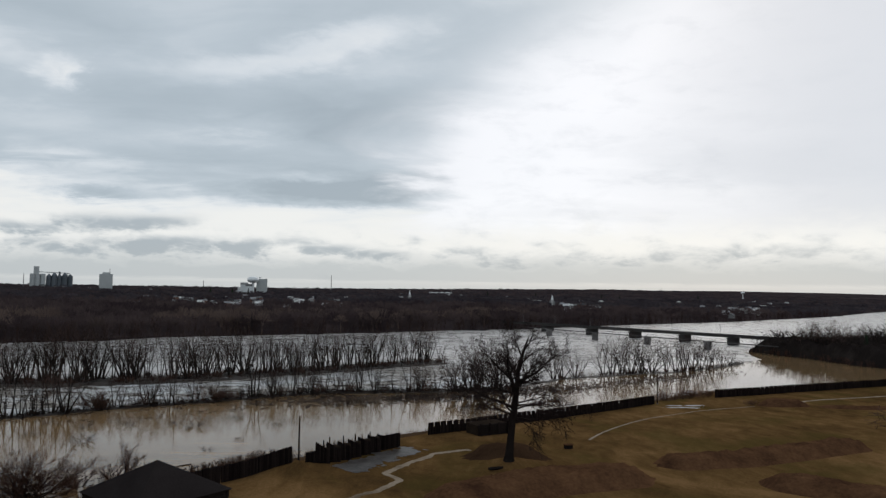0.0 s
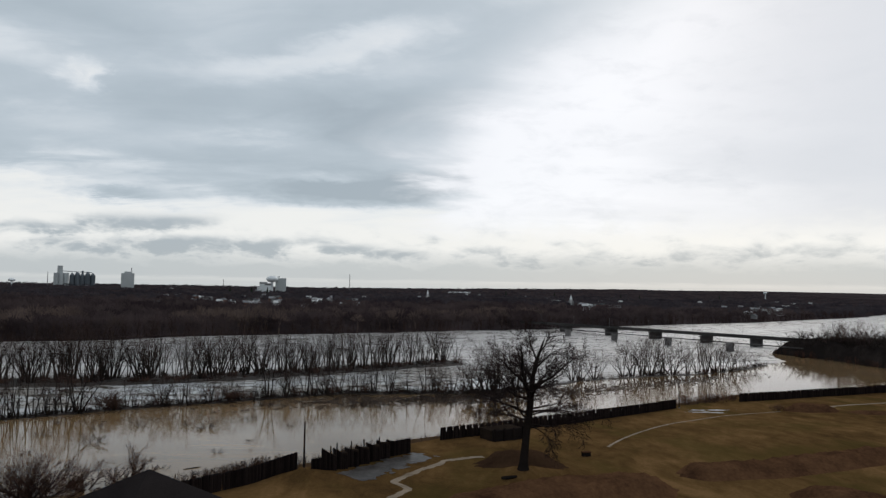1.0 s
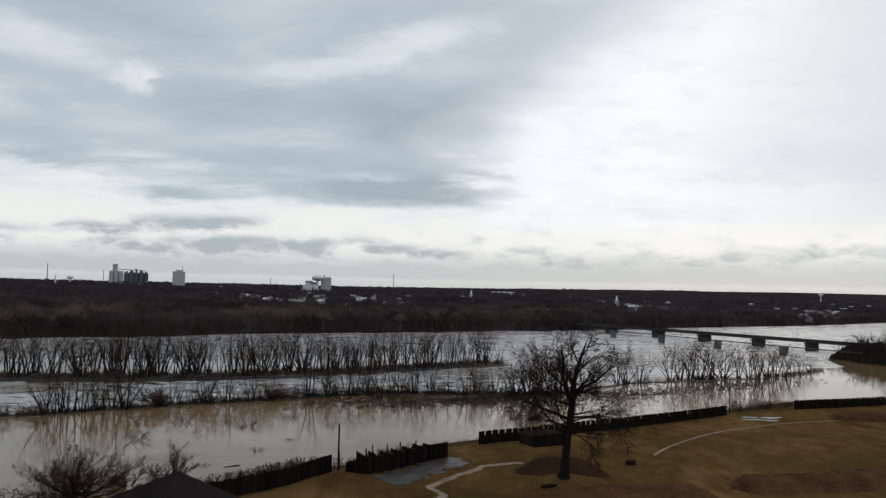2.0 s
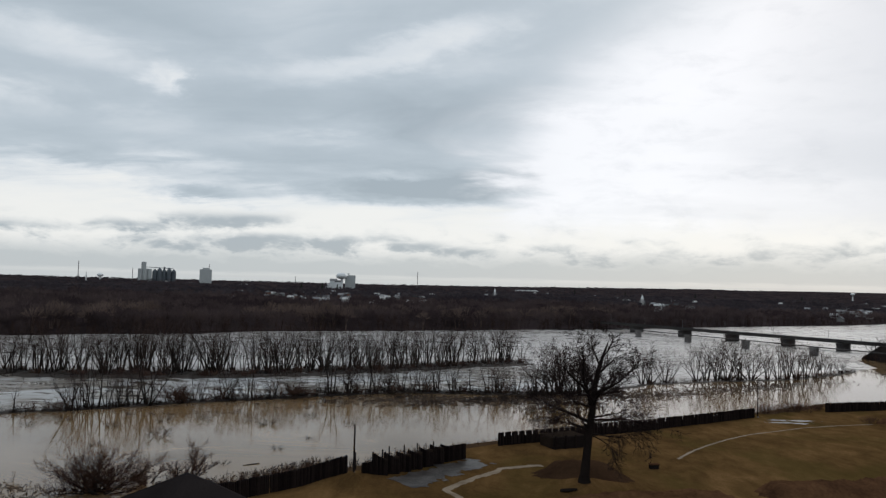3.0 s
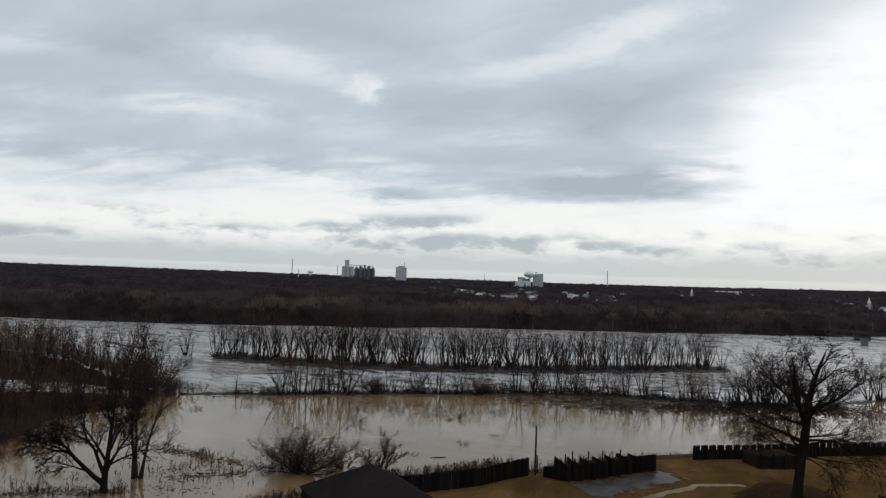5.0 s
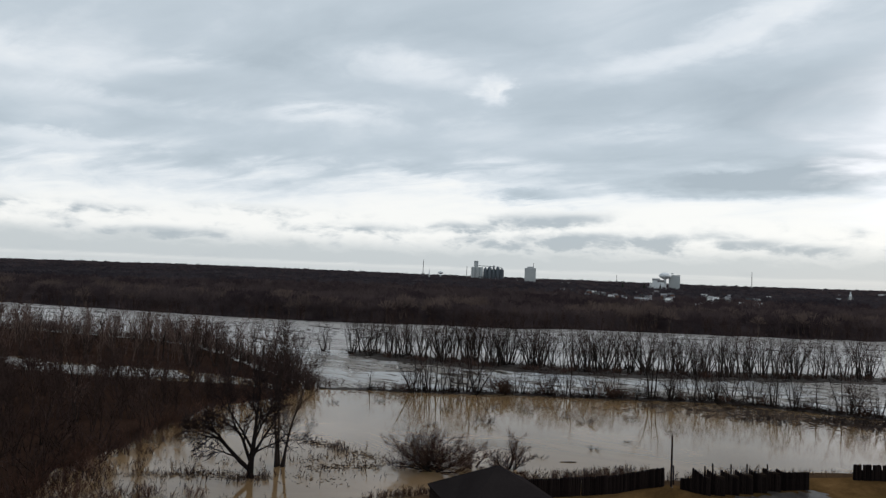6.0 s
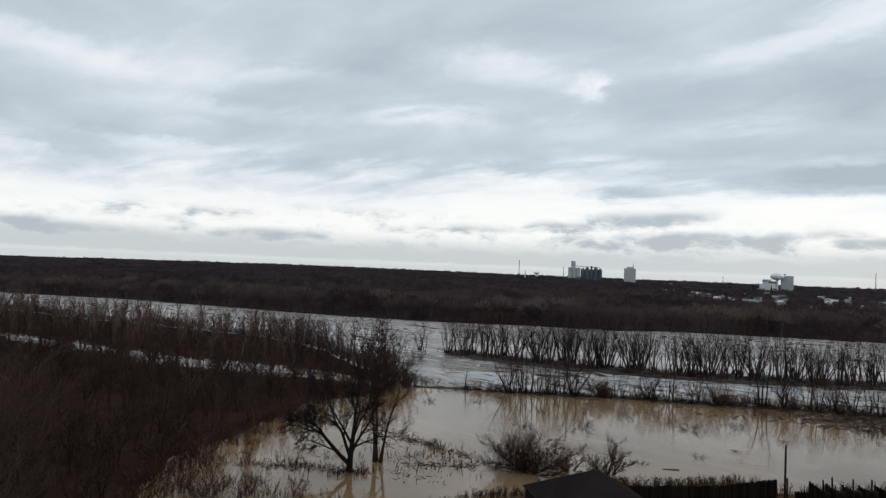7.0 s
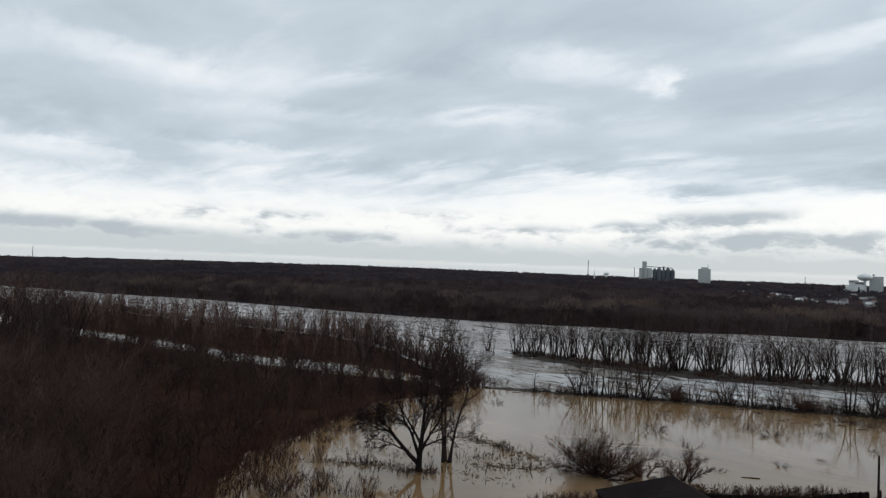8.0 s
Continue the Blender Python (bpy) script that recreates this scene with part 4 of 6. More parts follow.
def sprawling(seed, wide, high, stems, x, y, label):
    """A willow thicket: many limbs sprawling from one stool, arching up."""
    r = random.Random(seed)
    crown = Wood()
    ob = new("willow_thicket")
    ob.matrix_basis = pose(x, y, -0.1)
    for s in range(stems):
        stem = Wood()
        a = 2 * math.pi * (s + r.uniform(-0.4, 0.4)) / stems
        tilt = radians(r.uniform(42, 88))
        d = Vector((math.sin(tilt) * math.cos(a), math.sin(tilt) * math.sin(a), math.cos(tilt)))
        far = wide * math.sin(tilt) + high * math.cos(tilt)
        spec = dict(kids=(10, 8, 7), segments=(5, 3, 2), gnarl=0.15, lift=(0.045, 0.10, 0.1, 0.1), angle=((18, 55), (20, 50), (20, 50)), ratio=(0.42, 0.5, 0.55), first=(0.2, 0.15, 0.1), twig=0.024, stem_levels=1)
        grow(r, stem, crown, Vector((r.uniform(-1, 1) * wide * 0.25, r.uniform(-1, 1) * wide * 0.2, -0.3)), d, far * r.uniform(0.55, 0.85), 0.2, 0, spec)
        part("limb", tri_mesh("limb", *stem.arrays(), BARK), None, ob)
    part("crown", tri_mesh("crown", *crown.arrays(), WILLOW_TWIG), None, ob)
    return tagged(ob, label, "shrub")


sprawling(3, 11.8, 4.6, 34, -78.0, 126.0, "broad sprawling leafless willow thicket in flood water")
sprawling(4, 7.0, 6.0, 13, -64.5, 135.0, "small leafless willow thicket in flood water")
sprawling(6, 4.0, 3.5, 6, -71.5, 132.0, "low leafless willow tangle in flood water")
sapling = tree_meshes("sapling", 81, 6.0, 3, (20, 55), dict(SHRUB, kids=(6, 5, 4), segments=(4, 3, 2), lift=(0.03, 0.02, 0.0, 0.0), angle=((30, 60),) * 3, ratio=(0.6, 0.55, 0.5), first=(0.2,) * 3, gnarl=0.2, twig=0.03), OAK_BARK, TWIG, 0.034)
plant("small_tree", sapling, 90.0, 113.5, ground_z(90.0, 113.5), 120, (2.3, 2.3, 1.05), "small spreading bare tree on the lawn")
# branches caught in the flood
for x, y, s in [(-90, 171, 0.8), (-68, 191.5, 0.65), (-139, 164.5, 0.4), (-130.5, 177, 0.45), (-56, 163, 0.4), (-63, 148, 0.35), (-75, 196, 0.5), (-100, 160, 0.35), (-126, 185, 0.5), (-98, 190, 0.5), (-88, 194, 0.55), (-112, 196, 0.45), (-60, 206, 0.5), (-46, 196, 0.4), (-52, 176, 0.3), (-108, 180, 0.4)]:
    ob = plant("drift_branch", rng.choice(snags), x, y, -0.15, rng.uniform(0, 360), (s * 1.5, s * 1.5, s * 0.9), "snagged bare branches sticking out of flood water", "snags in the flood", "driftwood")
ob = new("floating_log")
bm = bmesh.new(); lathe(bm, [(0.10, -1.9), (0.16, -1.2), (0.15, 0.6), (0.07, 1.8)], 8); part("trunk", bm, BARK, ob)
ob.matrix_basis = pose(-57, 149, 0.04, 0, 88, 35)
tagged(ob, "dark log afloat in brown flood water", "log")

# ---------------------------------------------------------------- woods as masses


def merged(name, protos, xs_, ys_, zs_, heights, mat, label, seed, widen=(0.8, 1.25), category="woods"):
    """Many small trees as one mesh."""
    g = np.random.default_rng(seed)
    V, T, count = [], [], 0
    pick = g.integers(0, len(protos), len(xs_))
    for k, (pv, pt) in enumerate(protos):
        at = np.nonzero(pick == k)[0]
        if not len(at):
            continue
        a = g.uniform(0, 2 * np.pi, len(at))
        w = heights[at] * g.uniform(*widen, len(at))
        c, s = np.cos(a)[:, None], np.sin(a)[:, None]
        px, py, pz = pv[:, 0][None], pv[:, 1][None], pv[:, 2][None]
        v = np.stack([(px * c - py * s) * w[:, None] + xs_[at][:, None], (px * s + py * c) * w[:, None] + ys_[at][:, None], pz * heights[at][:, None] + zs_[at][:, None]], -1)
        t = pt[None] + (np.arange(len(at)) * len(pv))[:, None, None] + count
        V.append(v.reshape(-1, 3))
        T.append(t.reshape(-1, 3))
        count += len(at) * len(pv)
    return tagged(new(name, tri_mesh(name, np.concatenate(V), np.concatenate(T), mat)), label, category, kind="stuff")


def proto(seed, stems, kids, spec_twig, lean=(0, 12), seg=(3, 2), stout=0.016):
    """A light unit-high tree for masses."""
    r = random.Random(seed)
    w = Wood()
    spec = dict(kids=kids, segments=seg, gnarl=0.1, lift=(0.08, 0.12, 0.15), angle=((18, 45), (18, 50)), ratio=(0.45, 0.5), first=(0.2, 0.1), twig=spec_twig, stem_levels=9, sides=(3, 3, 3))
    for s in range(stems):
        a, tilt = r.uniform(0, 6.28), radians(r.uniform(*lean))
        d = Vector((math.sin(tilt) * math.cos(a), math.sin(tilt) * math.sin(a), math.cos(tilt)))
        grow(r, w, w, Vector((r.uniform(-0.03, 0.03), r.uniform(-0.03, 0.03), -0.05)), d, 0.85 * r.uniform(0.8, 1.05), stout, 0, spec)
    return w.arrays()


def far_crown(seed, count, wide):
    """A far bare crown: a stem, and fine sprays fanned over a rounded top, unit high."""
    g = np.random.default_rng(seed)
    V, T = [], []
    lean = g.normal(0, 0.05, 2)
    for k in range(count):
        a, up = g.uniform(0, 2 * np.pi), g.uniform(0.1, 1.0)
        out = np.sqrt(1 - up * up)
        way = np.array([np.cos(a) * out, np.sin(a) * out, up])
        foot = np.array([lean[0], lean[1], 0.52]) + way * [0.17, 0.17, 0.16] * g.uniform(0.5, 1.0)
        tip = np.array([lean[0], lean[1], 0.52]) + way * [0.36, 0.36, 0.46] * g.uniform(0.8, 1.05)
        side = np.cross(way, g.normal(0, 1, 3))
        side *= wide * g.uniform(0.6, 1.5) / (np.linalg.norm(side) + 1e-6)
        b = len(V)
        V += [foot, tip - side, tip + side]
        T.append((b, b + 1, b + 2))
    for k in range(3):
        b, w, lx, ly = len(V), 0.018, g.normal(0, 0.12), g.normal(0, 0.12)
        V += [(w, 0, -0.05), (-w, w, -0.05), (-w, -w, -0.05), (lx, ly, 0.75)]
        T += [(b, b + 1, b + 3), (b + 1, b + 2, b + 3), (b + 2, b, b + 3)]
    return np.array(V, np.float32), np.array(T, np.int32)


def scatter(seed, ring, count):
    g = np.random.default_rng(seed)
    r = np.array(ring)
    x, y = g.uniform(r[:, 0].min(), r[:, 0].max(), count * 6), g.uniform(r[:, 1].min(), r[:, 1].max(), count * 6)
    ok = inside_distance(x, y, ring) > 1.0
    return x[ok][:count], y[ok][:count]


g = np.random.default_rng(11)
brush = [proto(100 + k, 3, (4, 6), 0.008, (5, 38)) for k in range(4)]
wildwood = [proto(120 + k, 2, (7, 7), 0.0048, (0, 12), (4, 2)) for k in range(5)]
xs_, ys_ = [], []
for line, per, wide_ in ((FRONT_LINE[1:], 3.2, 1.5), (BACK_LINE, 4.0, 6.0), ([(8, 264), (34, 276)], 1.6, 2.0), ([(60, 305), (96, 325), (129, 338), (160, 362), (186, 388)], 1.0, 1.6)):
    for (ax, ay), (bx, by) in zip(line, line[1:]):
        c = int(math.hypot(bx - ax, by - ay) * per)
        t = g.random(c)
        xs_.append(ax + (bx - ax) * t + g.normal(0, wide_, c)), ys_.append(ay + (by - ay) * t + g.normal(0, wide_, c))
xs_, ys_ = np.concatenate(xs_), np.concatenate(ys_)
merged("bar_brush", [proto(190 + k, 4, (5, 2), 0.016, (10, 55), (2, 1)) for k in range(3)], xs_, ys_, np.full(len(xs_), 0.05), g.uniform(0.8, 2.4, len(xs_)), BARK, "low dark brush at the foot of the bar trees", 63, (0.9, 1.7), "brush")
reed_brush = [proto(150 + k, 5, (4,), 0.012, (0, 25), (2,)) for k in range(3)]
# low woods on the near shore
x, y = scatter(1, [(-94, 24), (-103, 48), (-120, 66), (-129, 78), (-137, 94), (-146, 112), (-158, 140), (-155, 174), (-180, 172), (-205, 157), (-228, 149), (-262, 138), (-330, 128), (-360, 105), (-360, -40), (-230, -60), (-150, -20)], 1700)
z = land_height(x, y)
tall = g.random(len(x)) < 0.26
h = np.where(tall, g.uniform(11, 16, len(x)), g.uniform(4, 9, len(x)))
merged("low_woods_trees", wildwood, x[tall], y[tall], z[tall], h[tall], TWIG, "dense leafless bottomland woods", 21)
merged("low_woods_brush", brush, x[~tall], y[~tall], z[~tall], h[~tall], TWIG, "tangled brown winter brush under the trees", 22, (1.0, 1.6))
# woods on the downstream bluff
x, y = scatter(2, [(-95, 5), (-125, 20), (-150, -10), (-230, -50), (-420, -30), (-800, 30), (-800, -300), (-250, -200), (-120, -60)], 200)
h = g.uniform(12, 20, len(x)) * np.where(x > -160, 0.7, 1.0)
merged("bluff_woods", wildwood, x, y, land_height(x, y), h, TWIG, "bare trees on the wooded bluff", 23)
# woods between the slough and the ice
x, y = scatter(3, [p for p in MID_WOODS if p[0] > -700], 800)
tall = g.random(len(x)) < 0.2
h = np.where(tall, g.uniform(11, 19, len(x)), g.uniform(2, 5.5, len(x)) * (1 + 0.5 * wobble(x, y, 0.06, 3.0)))
merged("middle_woods", wildwood, x[tall], y[tall], land_height(x[tall], y[tall]), h[tall], PALE_TWIG, "leafless flooded woods beyond the slough", 24)
merged("middle_brush", brush, x[~tall], y[~tall], land_height(x[~tall], y[~tall]), h[~tall], TWIG, "tangled dark brush of the flooded woods", 34, (1.0, 1.7))
# shaggy far edge of those woods along the ice
edge = np.random.default_rng(77)
xs_, ys_ = [], []
for (ax, ay), (bx, by) in zip(MID_WOODS[:7], MID_WOODS[1:8]):
    c = int(math.hypot(bx - ax, by - ay) * 2.6)
    t, off = edge.random(c), edge.uniform(-1.5, 16, c) * edge.random(c)
    far = math.hypot(bx - ax, by - ay)
    xs_.append(ax + (bx - ax) * t + (by - ay) / far * off), ys_.append(ay + (by - ay) * t - (bx - ax) / far * off)
xs_, ys_ = np.concatenate(xs_), np.concatenate(ys_)
hs_ = edge.uniform(2.0, 6.5, len(xs_)) * (1 + 0.6 * wobble(xs_, ys_, 0.05, 5.0))
merged("edge_brush", brush, xs_, ys_, np.maximum(land_height(xs_, ys_), -0.1), hs_, TWIG, "ragged dark brush along the icy edge of the woods", 78, (1.0, 1.7), "brush")
at = edge.choice(len(xs_), 110, replace=False)
merged("edge_trees", wildwood, xs_[at], ys_[at], np.maximum(land_height(xs_[at], ys_[at]), -0.1), edge.uniform(10, 19, 110), TWIG, "bare trees along the icy edge of the woods", 79, (0.9, 1.4))
# matted stalks and flotsam caught in the shallows before the front bar
xs_, ys_ = edge.uniform(-76, 34, 9000), edge.uniform(226, 268, 9000)
near = line_distance(xs_, ys_, FRONT_LINE)
keep = (near < 24) & (wobble(xs_, ys_, 0.16, 4.0) + 0.5 * wobble(xs_, ys_, 0.5, 6.0) > 0.12 + np.abs(near) * 0.02) & (edge.random(9000) < 0.42)
xs_, ys_ = xs_[keep], ys_[keep]
merged("matted_stalks", reed_brush, xs_, ys_, np.full(len(xs_), -0.02), edge.uniform(0.5, 2.0, len(xs_)) ** 1.3, BARK, "matted grey-brown stalks and flotsam in shallow water", 80, (0.8, 1.6), "flotsam")
# dark brush scattered over the ice between the bars
xs_, ys_ = edge.uniform(-200, 30, 2600), edge.uniform(190, 370, 2600)
keep = (inside_distance(xs_, ys_, SHELF) > 1) & (wobble(xs_, ys_, 0.09, 2.0) + 0.6 * wobble(xs_, ys_, 0.33, 7.0) > 0.45)
xs_, ys_ = xs_[keep], ys_[keep]
merged("ice_brush", reed_brush, xs_, ys_, np.full(len(xs_), 0.05), edge.uniform(0.4, 1.5, len(xs_)), BARK, "dark twigs and stalks frozen into the shelf ice", 81, (1.0, 2.2), "brush")
x, y = scatter(8, [(-700, 168), (-900, 128), (-1400, 60), (-1400, 10), (-900, 78), (-700, 98)], 220)
merged("downstream_woods", wildwood, x, y, np.maximum(land_height(x, y), 0.0), g.uniform(10, 16, len(x)), TWIG, "leafless woods on the downstream flats", 29)
# wooded point by the bridge
x, y = scatter(4, [(228, 464), (236, 438), (245, 410), (249, 378), (264, 344), (400, 330), (400, 465), (290, 478)], 800)
h = np.where(g.random(len(x)) < 0.35, g.uniform(12, 16, len(x)), g.uniform(8, 12, len(x))) * np.where(x > 300, 1.15, 1.0)
# twigs take the dark bark colour here to imitate their backlit, shaded side
merged("point_woods", wildwood[:3] + brush, x, y, land_height(x, y), h * 1.1, BARK, "brushy leafless woods on the point by the bridge", 25, (1.2, 1.9))
px_, py_ = np.meshgrid(np.arange(198, 420, 1.6), np.arange(322, 484, 1.6))
inland = inside_distance(px_, py_, FAR_POINT)
pz_ = land_height(px_, py_) + np.clip(inland / 6, 0, 1) * (9.5 + 2.2 * wobble(px_, py_, 0.14, 3.0) + 1.1 * wobble(px_, py_, 0.45, 4.0) + 0.6 * wobble(px_, py_, 1.3, 5.0)) - 0.6
w_ = px_.shape[1]
i = (np.arange(px_.shape[0] - 1)[:, None] * w_ + np.arange(w_ - 1)[None]).ravel()
i = i[(inland.ravel()[i] > -1) & (inland.ravel()[i + w_ + 1] > -1)]
# solid filler under the twigs, with the same backlit darkness in its colour
tagged(new("point_thicket", tri_mesh("point_thicket", np.stack([px_, py_, pz_], -1), np.concatenate([np.stack([i, i + 1, i + w_ + 1], 1), np.stack([i, i + w_ + 1, i + w_], 1)]), BARK)),
       "impenetrable tangle of brush on the point, coloured dark as if backlit", "brush", kind="stuff")
for px, py, ph in [(246, 430, 22), (250, 426, 24), (254, 424, 23), (258, 422, 24), (262, 418, 24), (266, 416, 23), (270, 414, 22), (252, 434, 22), (261, 428, 23), (248, 428, 21), (256, 426, 21), (260, 422, 21), (264, 420, 21), (268, 418, 21), (254, 430, 21), (280, 402, 14), (292, 398, 17), (300, 392, 22), (306, 390, 25), (298, 386, 25), (292, 382, 20)]:
    put_tree(pale_maples if 21 < ph < 25 else willows if ph < 22 else maples, px, py, ph, "bare tree on the wooded point", "trees of the point", spread=1.2)

# trees on the bluff downstream of the fort
x, y = scatter(6, [(-84, 22), (-98, 42), (-150, 58), (-150, 8), (-92, 6)], 120)
h = g.uniform(13, 20, len(x)) + 5 * (x < -110)
merged("bluff_edge_trees", [proto(180 + k, 3, (11, 13), 0.0017, (2, 20), (4, 2), 0.008) for k in range(4)], x, y, land_height(x, y), h, TWIG, "tall dark bare trees along the bluff edge", 27, (0.9, 1.4))
# tall cottonwoods standing over the low woods
for x, y in along([(-262, 52), (-300, 80), (-345, 92), (-410, 104), (-470, 104)], 3.6, 12):
    put_tree(maples if rng.random() < 0.6 else pale_maples, x, y, rng.uniform(24, 31), "tall bare cottonwood standing over the low woods", "cottonwoods of the bottomland")
for px, py, ph in [(-118, 36, 15), (-128, 50, 13), (-140, 66, 12), (-150, 84, 11), (-165, 100, 12), (-172, 130, 11), (-200, 120, 14), (-215, 96, 15), (-240, 118, 14), (-190, 70, 15), (-225, 60, 16), (-160, 48, 14)]:
    put_tree(pale_maples, px, py, ph, "pale-twigged bare tree among dark woods", "pale trees of the bottomland")
# paler single trees in the woods beyond the slough
for (ax, ay), (bx, by), c in [((-165, 180), (-225, 178), 7), ((-225, 178), (-300, 156), 9), ((-300, 154), (-430, 126), 10), ((-168, 184), (-216, 203), 6), ((-216, 203), (-285, 230), 9), ((-285, 230), (-330, 231), 7), ((-330, 231), (-560, 182), 16), ((-200, 186), (-300, 190), 12)]:
    for k in range(c):
        t = (k + rng.uniform(0, 1)) / c
        put_tree(pale_maples if rng.random() < 0.6 else maples, ax + (bx - ax) * t + rng.uniform(-4, 4), ay + (by - ay) * t + rng.uniform(-4, 4), rng.uniform(12, 20), "bare tree standing in flooded woods", "trees of the flooded woods")
# brush leaning over the water's edge
xs_, ys_ = [], []
for (ax, ay), (bx, by) in list(zip(LOW_WOODS[:9], LOW_WOODS[1:10])) + list(zip(FAR_POINT[:5], FAR_POINT[1:6])):
    c = int(math.hypot(bx - ax, by - ay) * 1.2)
    t = g.random(c)
    xs_.append(ax + (bx - ax) * t + g.normal(1.0, 3.0, c)), ys_.append(ay + (by - ay) * t + g.normal(0.5, 2.5, c))
xs_, ys_ = np.concatenate(xs_), np.concatenate(ys_)
merged("shore_brush", brush, xs_, ys_, np.maximum(land_height(xs_, ys_), -0.1), g.uniform(1.5, 5.5, len(xs_)), WILLOW_TWIG, "brown brush leaning over the flooded shore", 28)
# brush wading out from the near shore
xs_, ys_ = [], []
for (ax, ay), (bx, by) in zip(LOW_WOODS[1:7], LOW_WOODS[2:8]):
    far = math.hypot(bx - ax, by - ay)
    c = int(far * 3.2)
    t, off = g.random(c), g.exponential(3.2, c) - 1.5
    xs_.append(ax + (bx - ax) * t + (by - ay) / far * off), ys_.append(ay + (by - ay) * t - (bx - ax) / far * off)
xs_, ys_ = np.concatenate(xs_), np.concatenate(ys_)
merged("wading_brush", brush + reed_brush, xs_, ys_, np.maximum(land_height(xs_, ys_), -0.1), g.uniform(0.8, 3.6, len(xs_)), TWIG, "dark brush wading out from the flooded shore", 64, (0.7, 1.5), "brush")
# shrubs standing in the backwater
for px, py, ph in [(-104, 66, 3.5), (-108, 72, 4), (-112, 68, 5), (-116, 76, 4), (-120, 72, 5), (-124, 80, 4), (-128, 78, 5), (-110, 60, 5), (-101, 72, 3), (-118, 64, 5.5), (-132, 84, 4), (-106, 80, 2.5), (-97, 66, 3), (-106, 72, 3.5), (-103, 75, 4), (-100, 78, 3), (-98, 82, 3.5), (-110, 69, 4.5), (-105, 68, 4), (-102, 96.5, 2), (-104, 95.5, 1.6)]:
    put_tree(shrubs, px, py, ph, "leafless shrub standing in the backwater", "shrubs of the backwater", "shrub")

# brush and reeds on the bluff slope outside the fort
xs_, ys_, hs_ = [], [], []
for (ax, ay), (bx, by) in zip(BLUFF_EDGE[3:16], BLUFF_EDGE[4:17]):
    far = math.hypot(bx - ax, by - ay)
    nx, ny = -(by - ay) / far, (bx - ax) / far
    for k in range(int(far * (11 if -70 < ax < 0 else 4))):
        t, off = g.random(), g.uniform(-2.0, 6.0)
        xs_.append(ax + (bx - ax) * t + nx * off), ys_.append(ay + (by - ay) * t + ny * off)
        hs_.append(g.uniform(0.4, 1.3) * (0.85 if -70 < ax < -30 else 0.75))
xs_, ys_, hs_ = np.array(xs_), np.array(ys_), np.array(hs_)
for ax, ay, bx, by, c in ((-40, 79, -24, 95.5, 420), (-50, 68, -39, 88, 420), (-24, 95.5, -12, 109.5, 110)):
    t, off = g.random(c), g.uniform(0.3, 4.5, c)
    far = math.hypot(bx - ax, by - ay)
    xs_ = np.concatenate([xs_, ax + (bx - ax) * t - (by - ay) / far * off])
    ys_ = np.concatenate([ys_, ay + (by - ay) * t + (bx - ax) / far * off])
    hs_ = np.concatenate([hs_, g.uniform(0.7, 1.8, c) * (1.5 if ax == -40 else 1.0)])
reed_protos = [proto(140 + k, 3, (4,), 0.02, (0, 18), (2,)) for k in range(4)]
merged("bluff_reeds", reed_protos, xs_, ys_, land_height(xs_, ys_), hs_, REED, "dry russet brush and stalks along the bluff edge", 26, (0.5, 0.9), "brush")


# stalks and drift in the shallows
def shallows(name, rings, counts, low, high, seed, label):
    gg = np.random.default_rng(seed)
    X, Y = [], []
    for (ax, ay, bx, by, w), c in zip(rings, counts):
        t = gg.random(c)
        X.append(ax + (bx - ax) * t + gg.normal(0, w, c)), Y.append(ay + (by - ay) * t + gg.normal(0, w, c))
    X, Y = np.concatenate(X), np.concatenate(Y)
    ok = wobble(X, Y, 0.45, 2.0) + gg.normal(0, 0.25, len(X)) > -0.1
    X, Y = X[ok], Y[ok]
    merged(name, reed_protos, X, Y, np.full(len(X), -0.05), gg.uniform(low, high, len(X)) * (0.6 + 0.4 * wobble(X, Y, 0.3, 5.0)), REED, label, seed, (0.4, 1.1), "stalks")


shallows("flooded_stalks", [(-118, 70, -108, 100, 5), (-126, 88, -112, 108, 4), (-108, 112, -92, 122, 3), (-100, 104, -84, 122, 2.5), (-92, 84, -112, 78, 6), (-122, 74, -104, 62, 4), (-96, 100, -82, 118, 5), (-121, 84, -107, 96, 1.6), (-112, 125, -92, 124, 2), (-108, 71, -94, 86, 3.5), (-103, 95, -99, 100, 1.2), (-136, 100, -124, 90, 3)],
         [260, 260, 220, 120, 240, 220, 90, 420, 260, 520, 160, 160], 0.5, 3.0, 31, "dry stalks standing in the flood")
shallows("bar_grass", [(-64, 243, 6, 250, 7.0), (0, 252, 60, 292, 5), (20, 245, 120, 318, 5), (60, 282, 150, 335, 6), (-150, 188, -60, 243, 1.0)], [900, 1500, 1500, 1000, 400], 0.5, 1.7, 32, "matted dead grass in the shallows of the bar")


